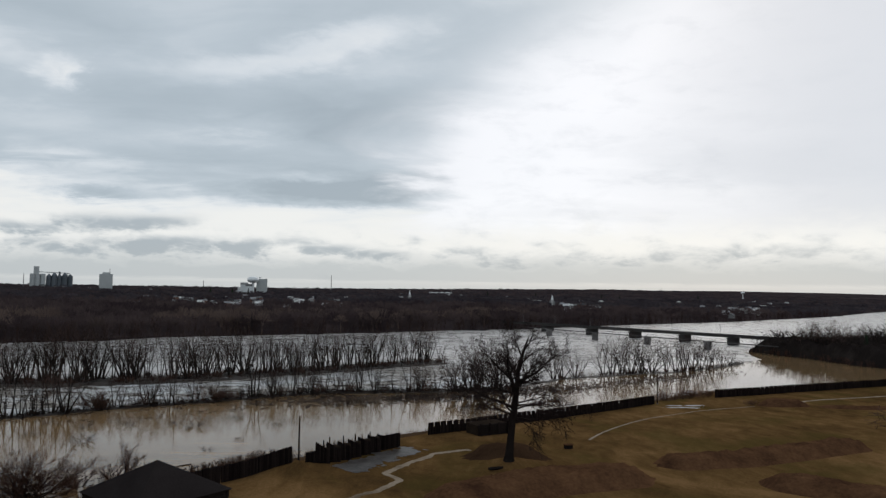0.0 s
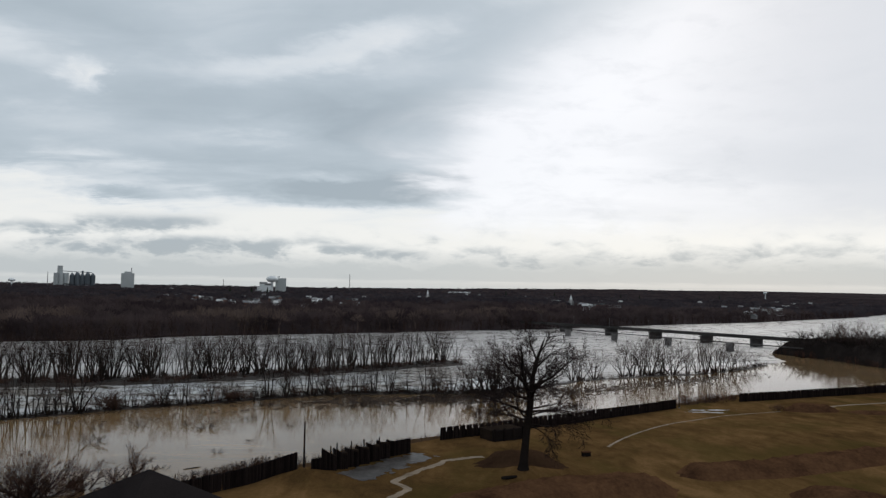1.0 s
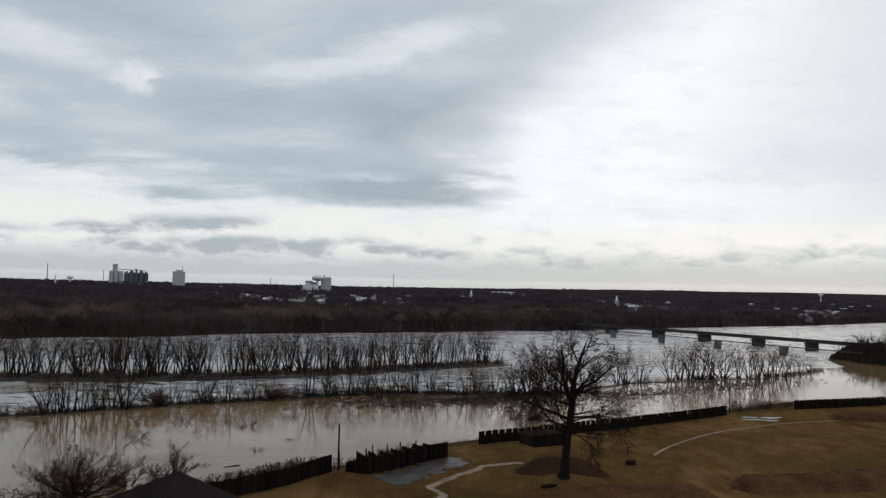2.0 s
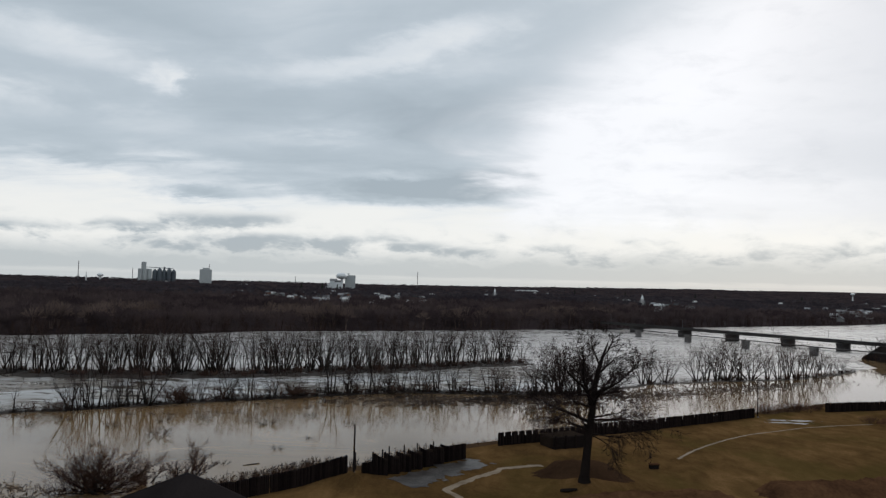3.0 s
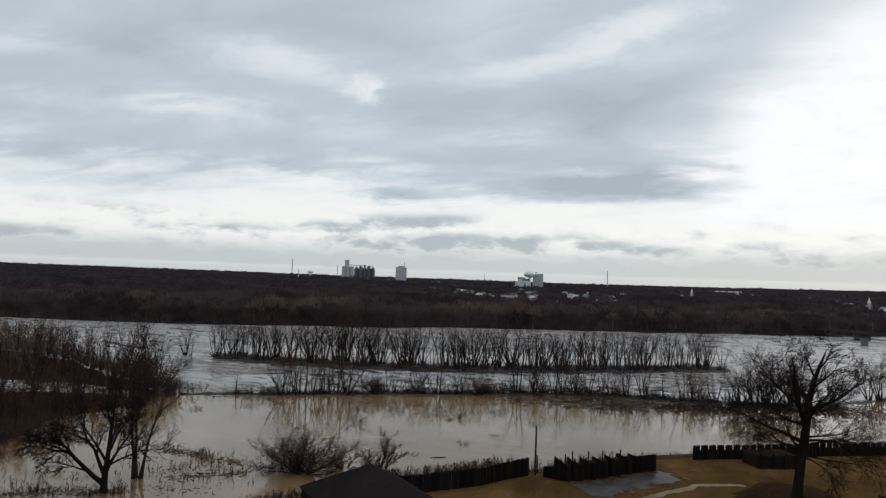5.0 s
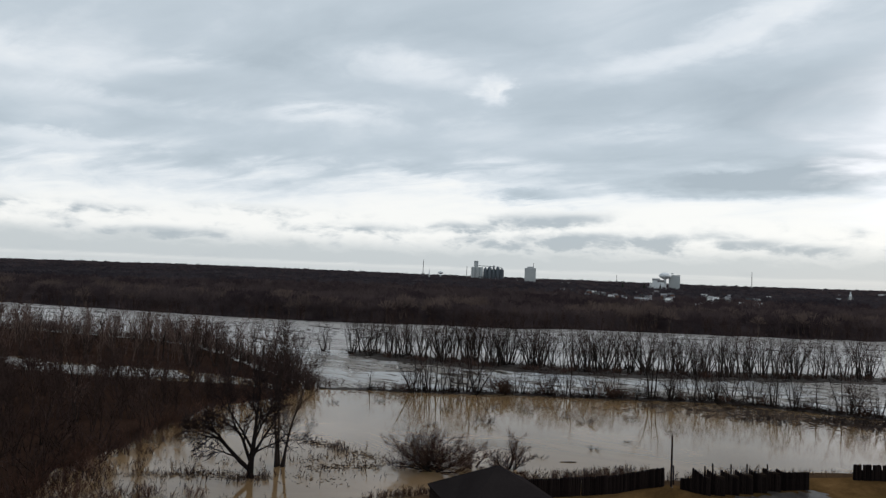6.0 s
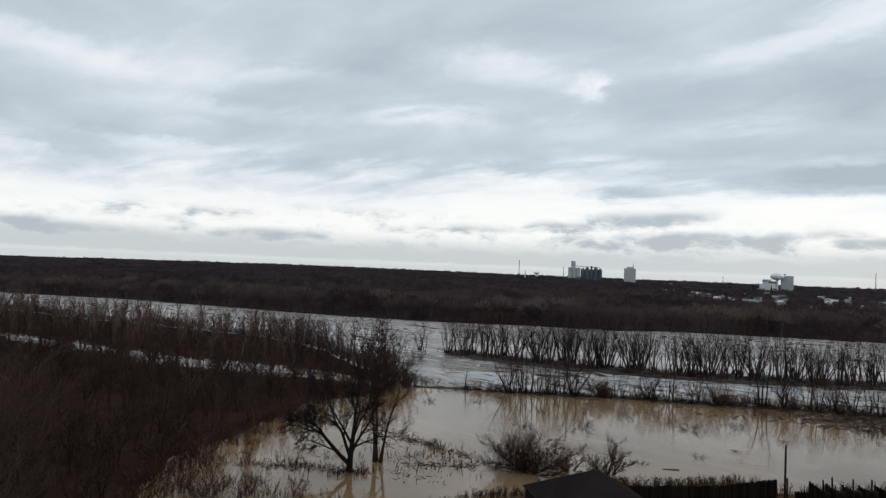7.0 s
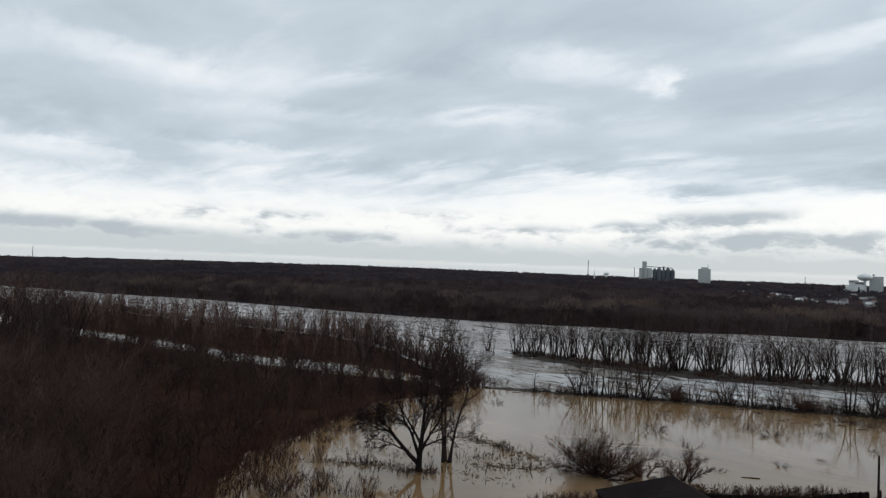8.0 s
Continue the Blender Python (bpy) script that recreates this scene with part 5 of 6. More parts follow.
def drift_mat(name, ring_rows, seed, label, big=1.0):
    """Flat rafts of floating debris."""
    gg = np.random.default_rng(seed)
    V, T = [], []
    for ax, ay, bx, by, w, c in ring_rows:
        for _ in range(c):
            t = gg.random()
            px, py = ax + (bx - ax) * t + gg.normal(0, w), ay + (by - ay) * t + gg.normal(0, w)
            far, wide, a = big * gg.uniform(0.25, 1.0) * gg.uniform(0.8, 2.4), big * gg.uniform(0.1, 0.35), math.atan2(by - ay, bx - ax) + gg.normal(0, 0.25 if big > 0.6 else 0.8)
            b, sides = len(V), 6
            for k in range(sides):
                q = 2 * math.pi * k / sides
                u, v = far * math.cos(q) * gg.uniform(0.7, 1.2), wide * math.sin(q) * gg.uniform(0.7, 1.2)
                V.append((px + u * math.cos(a) - v * math.sin(a), py + u * math.sin(a) + v * math.cos(a), 0.02))
            V.append((px, py, 0.10 + 0.10 * big))
            T += [(b + k, b + (k + 1) % sides, b + sides) for k in range(sides)]
    return tagged(new(name, tri_mesh(name, V, T, DRIFT if big < 0.6 else BARK)), label, "driftwood", kind="stuff")


drift_mat("floating_debris", [(-104, 112, -86, 124, 1.6, 110), (-118, 92, -106, 100, 3, 40), (-98, 100, -88, 106, 2, 60), (-106, 95, -100, 100, 1.2, 60), (-112, 126, -92, 124, 1.3, 420), (-122, 84, -106, 97, 1.2, 260), (-98, 110, -88, 119, 1.4, 240), (-104, 96, -99, 99, 1.0, 120)], 41, "rafts of floating reeds and twigs", 0.32)
drift_mat("bar_debris", [(-70, 238, 0, 248, 6, 110), (0, 250, 70, 292, 5, 500), (30, 250, 120, 315, 5, 450), (70, 288, 160, 345, 6, 450), (-150, 185, -70, 236, 1.5, 90), (-60, 222, -20, 236, 2, 90), (-50, 242, 0, 246, 7, 170), (-90, 224, -40, 242, 6, 150), (-110, 196, -60, 222, 3, 90), (-44, 238, 10, 250, 6, 620), (-10, 244, 60, 280, 5, 900), (-60, 235, 0, 248, 6, 520), (40, 262, 130, 322, 6, 1200), (-40, 244, 20, 254, 6, 560)], 42, "dark drift and matted grass along the bar", 0.62)

# ---------------------------------------------------------------- far bank
g = np.random.default_rng(55)
far_proto = [far_crown(200 + k, 44, 0.015) for k in range(6)]
distant_proto = [far_crown(220 + k, 13, 0.05) for k in range(6)]
az_, r_ = g.uniform(-92, 44, 30000), np.exp(g.uniform(np.log(380), np.log(4700), 30000))
x, y = r_ * np.sin(np.radians(az_)), r_ * np.cos(np.radians(az_))
ok = line_distance(x, y, FAR_SHORE) > 3
x, y, r_ = x[ok], y[ok], r_[ok]
h = g.uniform(11, 19, len(x)) * (1 + 0.15 * wobble(x, y, 0.01, 3.0))
wide = np.clip(r_ / 1500, 1.0, 2.4)
TOWN = [(-476, 1390), (-365, 1190), (-300, 1130), (-327, 1290), (-240, 1380), (304, 1426), (350, 1396), (637, 1311), (700, 1480)]
keep = np.ones(len(x), bool)
for tx, ty in TOWN:
    far = math.hypot(tx, ty)
    u, v = (x * tx + y * ty) / far - far, (x * ty - y * tx) / far
    keep &= ~((abs(v) < 30) & (u > -200) & (u < 14) & (g.random(len(x)) < 0.9))
keep &= (r_ < 2600) | (g.random(len(x)) < 0.5)
x, y, h, r_ = x[keep], y[keep], h[keep], r_[keep]
near_ = r_ < 1300
aa, rr_ = np.radians(np.arange(-96, 47, 0.5)), np.geomspace(380, 4780, 175)
ca, cr = np.meshgrid(aa, rr_)
cx, cy = cr * np.sin(ca), cr * np.cos(ca)
cover = np.clip((line_distance(cx, cy, FAR_SHORE) - 10) / 22, 0, 1)
dome = 0.55 + 0.22 * wobble(cx, cy, 0.11, 1.0) + 0.16 * wobble(cx, cy, 0.31, 2.0)
cz = land_height(cx, cy) + (11.5 + 1.8 * np.clip((cr - 1000) / 600, 0, 1)) * cover * dome - 1.2 * (1 - cover)
for tx, ty in TOWN:
    far = math.hypot(tx, ty)
    u, v = (cx * tx + cy * ty) / far - far, (cx * ty - cy * tx) / far
    cz = np.where((abs(v) < 34) & (u > -230) & (u < 18), land_height(cx, cy) - 1.0, cz)
w_ = cx.shape[1]
i = (np.arange(cx.shape[0] - 1)[:, None] * w_ + np.arange(w_ - 1)[None]).ravel()
clear = (line_distance(cx, cy, FAR_SHORE) > -14).ravel()
i = i[clear[i] & clear[i + 1] & clear[i + w_] & clear[i + w_ + 1]]
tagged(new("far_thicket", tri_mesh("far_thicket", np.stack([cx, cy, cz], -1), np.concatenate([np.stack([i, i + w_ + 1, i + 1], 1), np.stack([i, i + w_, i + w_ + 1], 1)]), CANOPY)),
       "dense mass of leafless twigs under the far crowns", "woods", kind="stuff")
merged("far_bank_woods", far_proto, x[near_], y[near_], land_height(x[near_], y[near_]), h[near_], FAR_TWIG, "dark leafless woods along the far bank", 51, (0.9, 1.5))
# farthest woods wear the bluest twig colour, as painted haze
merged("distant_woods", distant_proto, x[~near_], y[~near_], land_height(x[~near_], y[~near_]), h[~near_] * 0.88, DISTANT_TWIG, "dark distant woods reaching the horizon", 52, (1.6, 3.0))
# broad paler crowns standing out of the far bank
xs_, ys_ = [], []
for (ax, ay), (bx, by) in zip(FAR_SHORE[4:16], FAR_SHORE[5:17]):
    far = math.hypot(bx - ax, by - ay)
    c = int(far * 0.5)
    t, off = g.random(c), g.uniform(8, 150, c)
    xs_.append(ax + (bx - ax) * t - (by - ay) / far * off), ys_.append(ay + (by - ay) * t + (bx - ax) / far * off)
xs_, ys_ = np.concatenate(xs_), np.concatenate(ys_)
ok = wobble(xs_, ys_, 0.025, 6.0) > 0.05
xs_, ys_ = xs_[ok], ys_[ok]
merged("far_bank_crowns", [far_crown(240 + k, 90, 0.010) for k in range(4)], xs_, ys_, land_height(xs_, ys_), g.uniform(15, 22, len(xs_)), CROWN_TWIG, "broad pale-twigged crowns along the far bank", 57, (1.1, 1.5))
# trees with visible trunks along the far water's edge
xs_, ys_ = [], []
for (ax, ay), (bx, by) in zip(FAR_SHORE[4:19], FAR_SHORE[5:20]):
    far = math.hypot(bx - ax, by - ay)
    c = int(far * 0.22)
    t, off = g.random(c), g.uniform(1, 14, c)
    xs_.append(ax + (bx - ax) * t - (by - ay) / far * off), ys_.append(ay + (by - ay) * t + (bx - ax) / far * off)
xs_, ys_ = np.concatenate(xs_), np.concatenate(ys_)
merged("far_shore_trees", wildwood, xs_, ys_, np.maximum(land_height(xs_, ys_), 0.0), g.uniform(8, 16, len(xs_)), TWIG, "bare trees leaning from the far water's edge", 53)


def far_house(wide, deep, high, roof_high, wall_mat, roof_mat, name="house", label=""):
    """A small gabled house: walls, roof, chimney, door and windows."""
    ob = new(name)
    bm = bmesh.new()
    box(bm, -wide / 2, -deep / 2, 0, wide / 2, deep / 2, high)
    wall = part("wall", bm, wall_mat, ob)
    bm = bmesh.new()
    o = 0.5
    a = [bm.verts.new(p) for p in ((-wide / 2 - o, -deep / 2 - o, high - 0.2), (wide / 2 + o, -deep / 2 - o, high - 0.2), (wide / 2 + o, deep / 2 + o, high - 0.2), (-wide / 2 - o, deep / 2 + o, high - 0.2),
                                   (-wide / 2 - o, 0, high + roof_high), (wide / 2 + o, 0, high + roof_high))]
    for f in ((0, 1, 5, 4), (2, 3, 4, 5), (0, 4, 3), (1, 2, 5), (3, 2, 1, 0)):
        bm.faces.new([a[k] for k in f])
    roof = part("roof", bm, roof_mat, ob)
    bm = bmesh.new()
    box(bm, wide * 0.2, -0.5, high, wide * 0.2 + 0.9, 0.4, high + roof_high + 1.0)
    part("chimney", bm, BRICK, roof)
    for k in range(3):
        bm = bmesh.new()
        wx = (k - 1) * wide * 0.3
        box(bm, wx - 0.6, -deep / 2 - 0.06, high * 0.45, wx + 0.6, -deep / 2 + 0.04, high * 0.45 + 1.5)
        part("window", bm, GLASS, wall)
    return tagged(ob, label or "white frame house with a grey gabled roof", "house", "houses across the river")


g2 = random.Random(77)
first = [far_house(9, 7, 4.6, 2.6, SIDING, ROOFING), far_house(11, 8, 5.0, 3.0, SIDING, SIDING), far_house(9, 8, 6.5, 3.2, BRICK, ROOFING, label="brick house with a grey gabled roof")]
placed = []
for tx, ty in TOWN:
    for _ in range(5):
        placed.append((tx + g2.uniform(-24, 24), ty + g2.uniform(-22, 22)))
for _ in range(42):
    az1, r1 = radians(g2.choice((g2.uniform(-23, -6), g2.uniform(-23, -6), g2.uniform(9, 17), g2.uniform(22, 27)))), g2.uniform(1000, 1900)
    placed.append((r1 * math.sin(az1), r1 * math.cos(az1)))
for _ in range(24):
    az1, r1 = radians(g2.uniform(-16, 30)), g2.uniform(1500, 2600)
    placed.append((r1 * math.sin(az1), r1 * math.cos(az1)))
for k, (px, py) in enumerate(placed):
    src = first[g2.choice((0, 0, 1, 1, 2))]
    m = pose(px, py, ground_z(px, py) + (2.5 if k < 45 else 4.5), 0, 0, g2.uniform(-50, 50))
    if k < 3:
        first[k].matrix_basis = m
    else:
        copy_thing(src, m)


def tube_between(bm, a, b, r, sides=6):
    a, b = Vector(a), Vector(b)
    m = Matrix.Translation(a) @ (b - a).to_track_quat("Z", "Y").to_matrix().to_4x4()
    lathe(bm, [(r, 0), (r, (b - a).length)], sides, m)


def facing(x, y):
    return math.degrees(math.atan2(-x, y))


# grain elevator
ob = new("grain_elevator")
ob.matrix_basis = pose(-1400, 2590, 10, 0, 0, facing(-1400, 2590))
bm = bmesh.new(); box(bm, -38, -8, 0, -20, 8, 98, 0.6); part("headhouse", bm, SILO_PALE, ob)
for k in range(3):
    bm = bmesh.new(); lathe(bm, [(8.5, 0), (8.5, 70), (8.0, 71)], 18, pose(-41 + k * 17, -6, 0)); part("silo", bm, SILO_PALE, ob)
for k in range(5):
    bm = bmesh.new(); lathe(bm, [(9, 0), (9, 62 + 5 * (k % 2)), (3, 70 + 5 * (k % 2)), (1, 72 + 5 * (k % 2))], 18, pose(12 + k * 17.5, -4 * (k % 2), 0)); part("steel_bin", bm, SILO_DARK, ob, "dark steel grain bin")
    bm = bmesh.new(); box(bm, 9 + k * 17, -4, 60, 16 + k * 17, 4, 80 - 6 * abs(k - 2) + 3 * (k % 2), 0.3); part("leg_tower", bm, SILO_DARK, ob)
bm = bmesh.new(); tube_between(bm, (-22, 0, 78), (80, 0, 74), 1.3); part("conveyor", bm, SILO_DARK, ob)
tagged(ob, "concrete grain elevator with dark steel bins and a tall headhouse", "grain elevator")
# second elevator block
ob = new("grain_silo")
ob.matrix_basis = pose(-1135, 2498, 10, 0, 0, facing(-1135, 2498))
bm = bmesh.new(); box(bm, -22, -12, 0, 22, 12, 72, 0.8); part("block", bm, SILO_PALE, ob)
bm = bmesh.new(); box(bm, -12, -7, 72, 14, 7, 78, 0.4); part("penthouse", bm, SILO_PALE, ob)
bm = bmesh.new(); tube_between(bm, (12, 0, 78), (12, 0, 92), 0.9); part("antenna", bm, STEEL, ob)
tagged(ob, "pale concrete silo block with a rooftop penthouse", "silo")


def water_tower(x, y, base, top, r, label):
    ob = new("water_tower")
    ob.matrix_basis = pose(x, y, base)
    high, half = top - base, r * 0.55
    bm = bmesh.new()
    lathe(bm, [(r * 0.25, high - 2 * half)] + [(r * math.cos(a), high - half + half * math.sin(a)) for a in np.linspace(-1.35, 1.45, 11)], 24)
    part("tank", bm, TANK, ob)
    bm = bmesh.new(); lathe(bm, [(r * 0.42, 0), (r * 0.22, high * 0.2), (r * 0.2, high - 1.7 * half)], 18); part("pedestal", bm, TANK, ob)
    return tagged(ob, label, "water tower")


water_tower(-555, 2280, 10, 77, 19.5, "white spheroid water tower on a single pedestal")
water_tower(-1536, 2466, 10, 58, 12, "small distant white water tower")
water_tower(1517, 3142, 20, 53, 9, "distant water tower over the woods")
ob = new("warehouse")
ob.matrix_basis = pose(-530, 2310, 10, 0, 0, facing(-530, 2310))
bm = bmesh.new(); box(bm, -20, -12, 0, 15, 12, 60, 0.5); part("wall", bm, SILO_PALE, ob)
bm = bmesh.new(); box(bm, -13, -6, 62, -6, 6, 66); part("roof_hatch", bm, SILO_PALE, ob)
tagged(ob, "tall plain grey concrete mill building", "mill")
for x, y, w, hh in [(-585, 2285, 24, 57), (-566, 2270, 20, 52), (-600, 2290, 14, 40), (-1215, 2520, 40, 31), (-1010, 2560, 34, 30), (-1060, 2600, 26, 30), (90, 2900, 95, 32), (-1330, 2560, 30, 34), (-1285, 2570, 60, 32)]:
    ob = new("shed")
    ob.matrix_basis = pose(x, y, 8, 0, 0, facing(x, y))
    bm = bmesh.new(); box(bm, -w / 2, -8, 0, w / 2, 8, hh - 8 - 4); part("wall", bm, TANK, ob)
    bm = bmesh.new(); lathe(bm, [(9, -w / 2 - 0.5), (9, w / 2 + 0.5)], 14, Matrix.Translation((0, 0, hh - 13)) @ Matrix.Diagonal((1, 1, 0.55, 1)) @ pose(0, 0, 0, 0, 90, 0)); part("roof", bm, SIDING, ob)
    tagged(ob, "long pale industrial shed with a rounded roof", "shed", "sheds of the town")


def mast(x, y, base, top, r, label):
    ob = new("radio_mast")
    ob.matrix_basis = pose(x, y, base)
    bm = bmesh.new()
    for k in range(3):
        a = 2 * math.pi * k / 3
        tube_between(bm, (r * math.cos(a), r * math.sin(a), 0), (r * 0.4 * math.cos(a), r * 0.4 * math.sin(a), top - base), r * 0.35, 4)
    part("lattice", bm, STEEL, ob)
    bm = bmesh.new()
    for k in range(8):
        z0 = (top - base) * k / 8
        tube_between(bm, (r, 0, z0), (-r * 0.4, r * 0.7, z0 + (top - base) / 8), r * 0.15, 4)
    part("bracing", bm, STEEL, ob)
    return tagged(ob, label, "mast", "masts on the skyline")


for x, y, top, r in [(-384, 2966, 99, 1.7), (-1654, 2509, 106, 1.6), (-957, 3046, 70, 1.3), (-1435, 2513, 83, 1.3), (-3406, 820, 77, 1.6)]:
    mast(x, y, 12, top, r, "slender steel lattice radio mast")


def church(x, y, base, high, label):
    ob = new("church")
    ob.matrix_basis = pose(x, y, base, 0, 0, facing(x, y))
    bm = bmesh.new(); box(bm, -6, 0, 0, 6, 24, 9); part("nave", bm, SIDING, ob)
    bm = bmesh.new(); box(bm, -2.6, -4, 0, 2.6, 1, high * 0.55); tower = part("tower", bm, SIDING, ob)
    bm = bmesh.new(); lathe(bm, [(3.2, 0), (0.15, high * 0.45)], 8, pose(0, -1.5, high * 0.55)); part("spire", bm, TANK, tower)
    bm = bmesh.new()
    a = [bm.verts.new(p) for p in ((-6.5, 0, 9), (6.5, 0, 9), (6.5, 24, 9), (-6.5, 24, 9), (0, 0, 14), (0, 24, 14))]
    for f in ((0, 1, 4), (1, 2, 5, 4), (2, 3, 5), (3, 0, 4, 5), (3, 2, 1, 0)):
        bm.faces.new([a[k] for k in f])
    part("roof", bm, ROOFING, ob)
    return tagged(ob, label, "church")


church(285, 1462, 10, 24, "white church with a slender steeple")
church(-29, 1890, 14, 25, "grey church with a broad tower")
church(-1468, 2272, 12, 52, "distant church with a tall spire")

# dark conifers among the town
for px, py, ph in [(-640, 2100, 26), (-560, 2050, 27), (-520, 2080, 26), (250, 2500, 27), (700, 2600, 24), (760, 2560, 22), (-30, 1905, 24), (420, 2450, 26), (1120, 2700, 26), (266, 396, 17)]:
    bm = bmesh.new()
    rr = random.Random(int(px))
    for k in range(9):
        z0 = ph * (0.1 + 0.09 * k)
        lathe(bm, [(ph * 0.03 + ph * 0.17 * (1 - k / 9) * rr.uniform(0.8, 1.2), z0), (ph * 0.02, z0 + ph * 0.17)], 9)
    ob = new("conifer")
    ob.matrix_basis = pose(px, py, ground_z(px, py))
    part("crown", bm, PINE, ob)
    bm = bmesh.new(); lathe(bm, [(0.5, -1), (0.35, ph * 0.2)], 6); part("trunk", bm, BARK, ob)
    tagged(ob, "dark conifer standing above bare woods", "tree", "conifers of the town")

# ---------------------------------------------------------------- bridges


def bridge(name, a, b, deck_z, wide, thick, piers, pier_size, deck_mat, pier_mat, label, rail):
    ob = new(name)
    a, b = Vector((*a, 0)), Vector((*b, 0))
    turn = math.degrees(math.atan2(b.y - a.y, b.x - a.x))
    ob.matrix_basis = pose(a.x, a.y, 0, 0, 0, turn)
    far = (b - a).length
    bm = bmesh.new(); box(bm, 0, -wide / 2, deck_z - 0.35, far, wide / 2, deck_z, 0.05); part("deck", bm, deck_mat, ob)
    for s in (-1, 1):
        bm = bmesh.new(); box(bm, 0, s * wide * 0.36 - 0.25, deck_z - thick, far, s * wide * 0.36 + 0.25, deck_z - 0.352); part("girder", bm, GIRDER, ob)
        if rail:
            bm = bmesh.new()
            box(bm, 0, s * (wide / 2 - 0.2) - 0.1, deck_z + 0.003, far, s * (wide / 2 - 0.2) + 0.1, deck_z + 0.7)
            part("parapet", bm, deck_mat, ob)
    for t in piers:
        bm = bmesh.new()
        l, w = pier_size
        r = lathe(bm, [(1.0, -3), (1.0, deck_z - thick - 1.0), (1.1, deck_z - thick - 0.95), (1.1, deck_z - thick)], 8, pose(t * far, 0, 0) @ Matrix.Diagonal((w / 2 * 1.08, l / 2 * 1.08, 1, 1)) @ pose(0, 0, 0, 0, 0, 22.5))
        part("pier", bm, pier_mat, ob)
    if rail:
        for k in range(7):
            bm = bmesh.new()
            px = far * (k + 0.5) / 7
            tube_between(bm, (px, wide / 2 - 0.5, deck_z), (px, wide / 2 - 0.5, deck_z + 8), 0.12)
            post = part("lamp_post", bm, STEEL, ob)
            bm = bmesh.new()
            tube_between(bm, (px, wide / 2 - 0.5, deck_z + 8), (px, wide / 2 - 2.5, deck_z + 8.3), 0.08)
            part("lamp_arm", bm, STEEL, post)
    return tagged(ob, label, "bridge")


bridge("road_bridge", (90, 730), (278, 486), 7.3, 11.0, 1.5, [0.196, 0.378, 0.534, 0.693, 0.83], (17, 4), DARK_CONCRETE, DARK_CONCRETE, "long low concrete road bridge over the frozen river", True)
bridge("old_bridge", (100, 636), (232, 434), 6.4, 1.6, 0.6, [0.115, 0.343, 0.567, 0.785], (5.2, 5.0), DARK_CONCRETE, CONCRETE, "narrow old bridge deck on square stone piers", False)

# ---------------------------------------------------------------- fort: earthworks


def earthwork(name, line, wide, high, label, seed, mat=None):
    """A bank of earth with rank grass along a line."""
    pts = []
    for (ax, ay), (bx, by) in zip(line, line[1:]):
        count = max(2, int(math.hypot(bx - ax, by - ay) / 0.7))
        pts += [(ax + (bx - ax) * k / count, ay + (by - ay) * k / count) for k in range(count)]
    pts = np.array(pts + [line[-1]])
    way = np.gradient(pts, axis=0)
    way /= np.linalg.norm(way, axis=1)[:, None]
    side = np.stack([-way[:, 1], way[:, 0]], 1)
    across = np.linspace(-1, 1, 21)
    last = len(pts) - 1
    V, T = [], []
    for j, (p, s) in enumerate(zip(pts, side)):
        end = smoothstep(np.array(min(j, last - j) * 0.7 / (wide * 0.8)))
        w = wide * (0.45 + 0.55 * end)
        for c in across:
            q = p + s * c * w
            shape = float(1 - smoothstep(np.array((abs(c) - 0.18) / 0.78)))
            z = float(lawn_height(q[0], q[1])) - 0.12 + float(end) * high * shape * (1 + 0.12 * float(wobble(q[0], q[1], 0.5, seed)))
            z += 0.20 * float(wobble(q[0], q[1], 1.9, seed + 1)) * shape + 0.09 * float(wobble(q[0], q[1], 5.3, seed + 2)) * shape
            V.append((q[0], q[1], z))
    m = len(across)
    for j in range(last):
        for c in range(m - 1):
            k = j * m + c
            T += [(k, k + m + 1, k + m), (k, k + 1, k + m + 1)]
    return tagged(new(name, tri_mesh(name, V, T, mat or TALL_GRASS)), label, "earthwork", "earthworks", "structure")


earthwork("traverse", [(-4, 74), (8, 81.5), (16, 85), (29, 88.5)], 5.8, 2.0, "long earthen traverse under rank red-brown grass", 1.0)
earthwork("traverse", [(31, 94.5), (45, 97), (57, 102), (73, 109)], 4.4, 1.6, "long earthen traverse under rank red-brown grass", 2.0)
earthwork("traverse", [(42, 86), (48, 82), (56, 76.5), (66, 70)], 4.8, 1.7, "long earthen traverse under rank red-brown grass", 3.0)
earthwork("mound", [(82, 164), (89, 165.5), (97, 167)], 4.5, 1.7, "small grassy mound beside the palisade", 4.0)
earthwork("mound", [(-22.4, 86.6), (-20.6, 88.8), (-19.4, 89.6)], 2.6, 1.1, "small cone of earth at the end of the palisade", 6.0, GRASS)
earthwork("tree_mound", [(2.0, 98.0), (9, 98.6), (16.5, 97.2)], 6.4, 2.0, "low mound of dark dead grass round the oak", 5.0, MOUND_GRASS)
# raised dark grass strip drawn where a trench only shows its shadow
earthwork("ditch_bank", [(97, 163.8), (104, 161.5), (112, 159.5), (122, 158)], 3.6, 0.7, "low grassy bank drawn for the dark shade of a trench", 7.0)
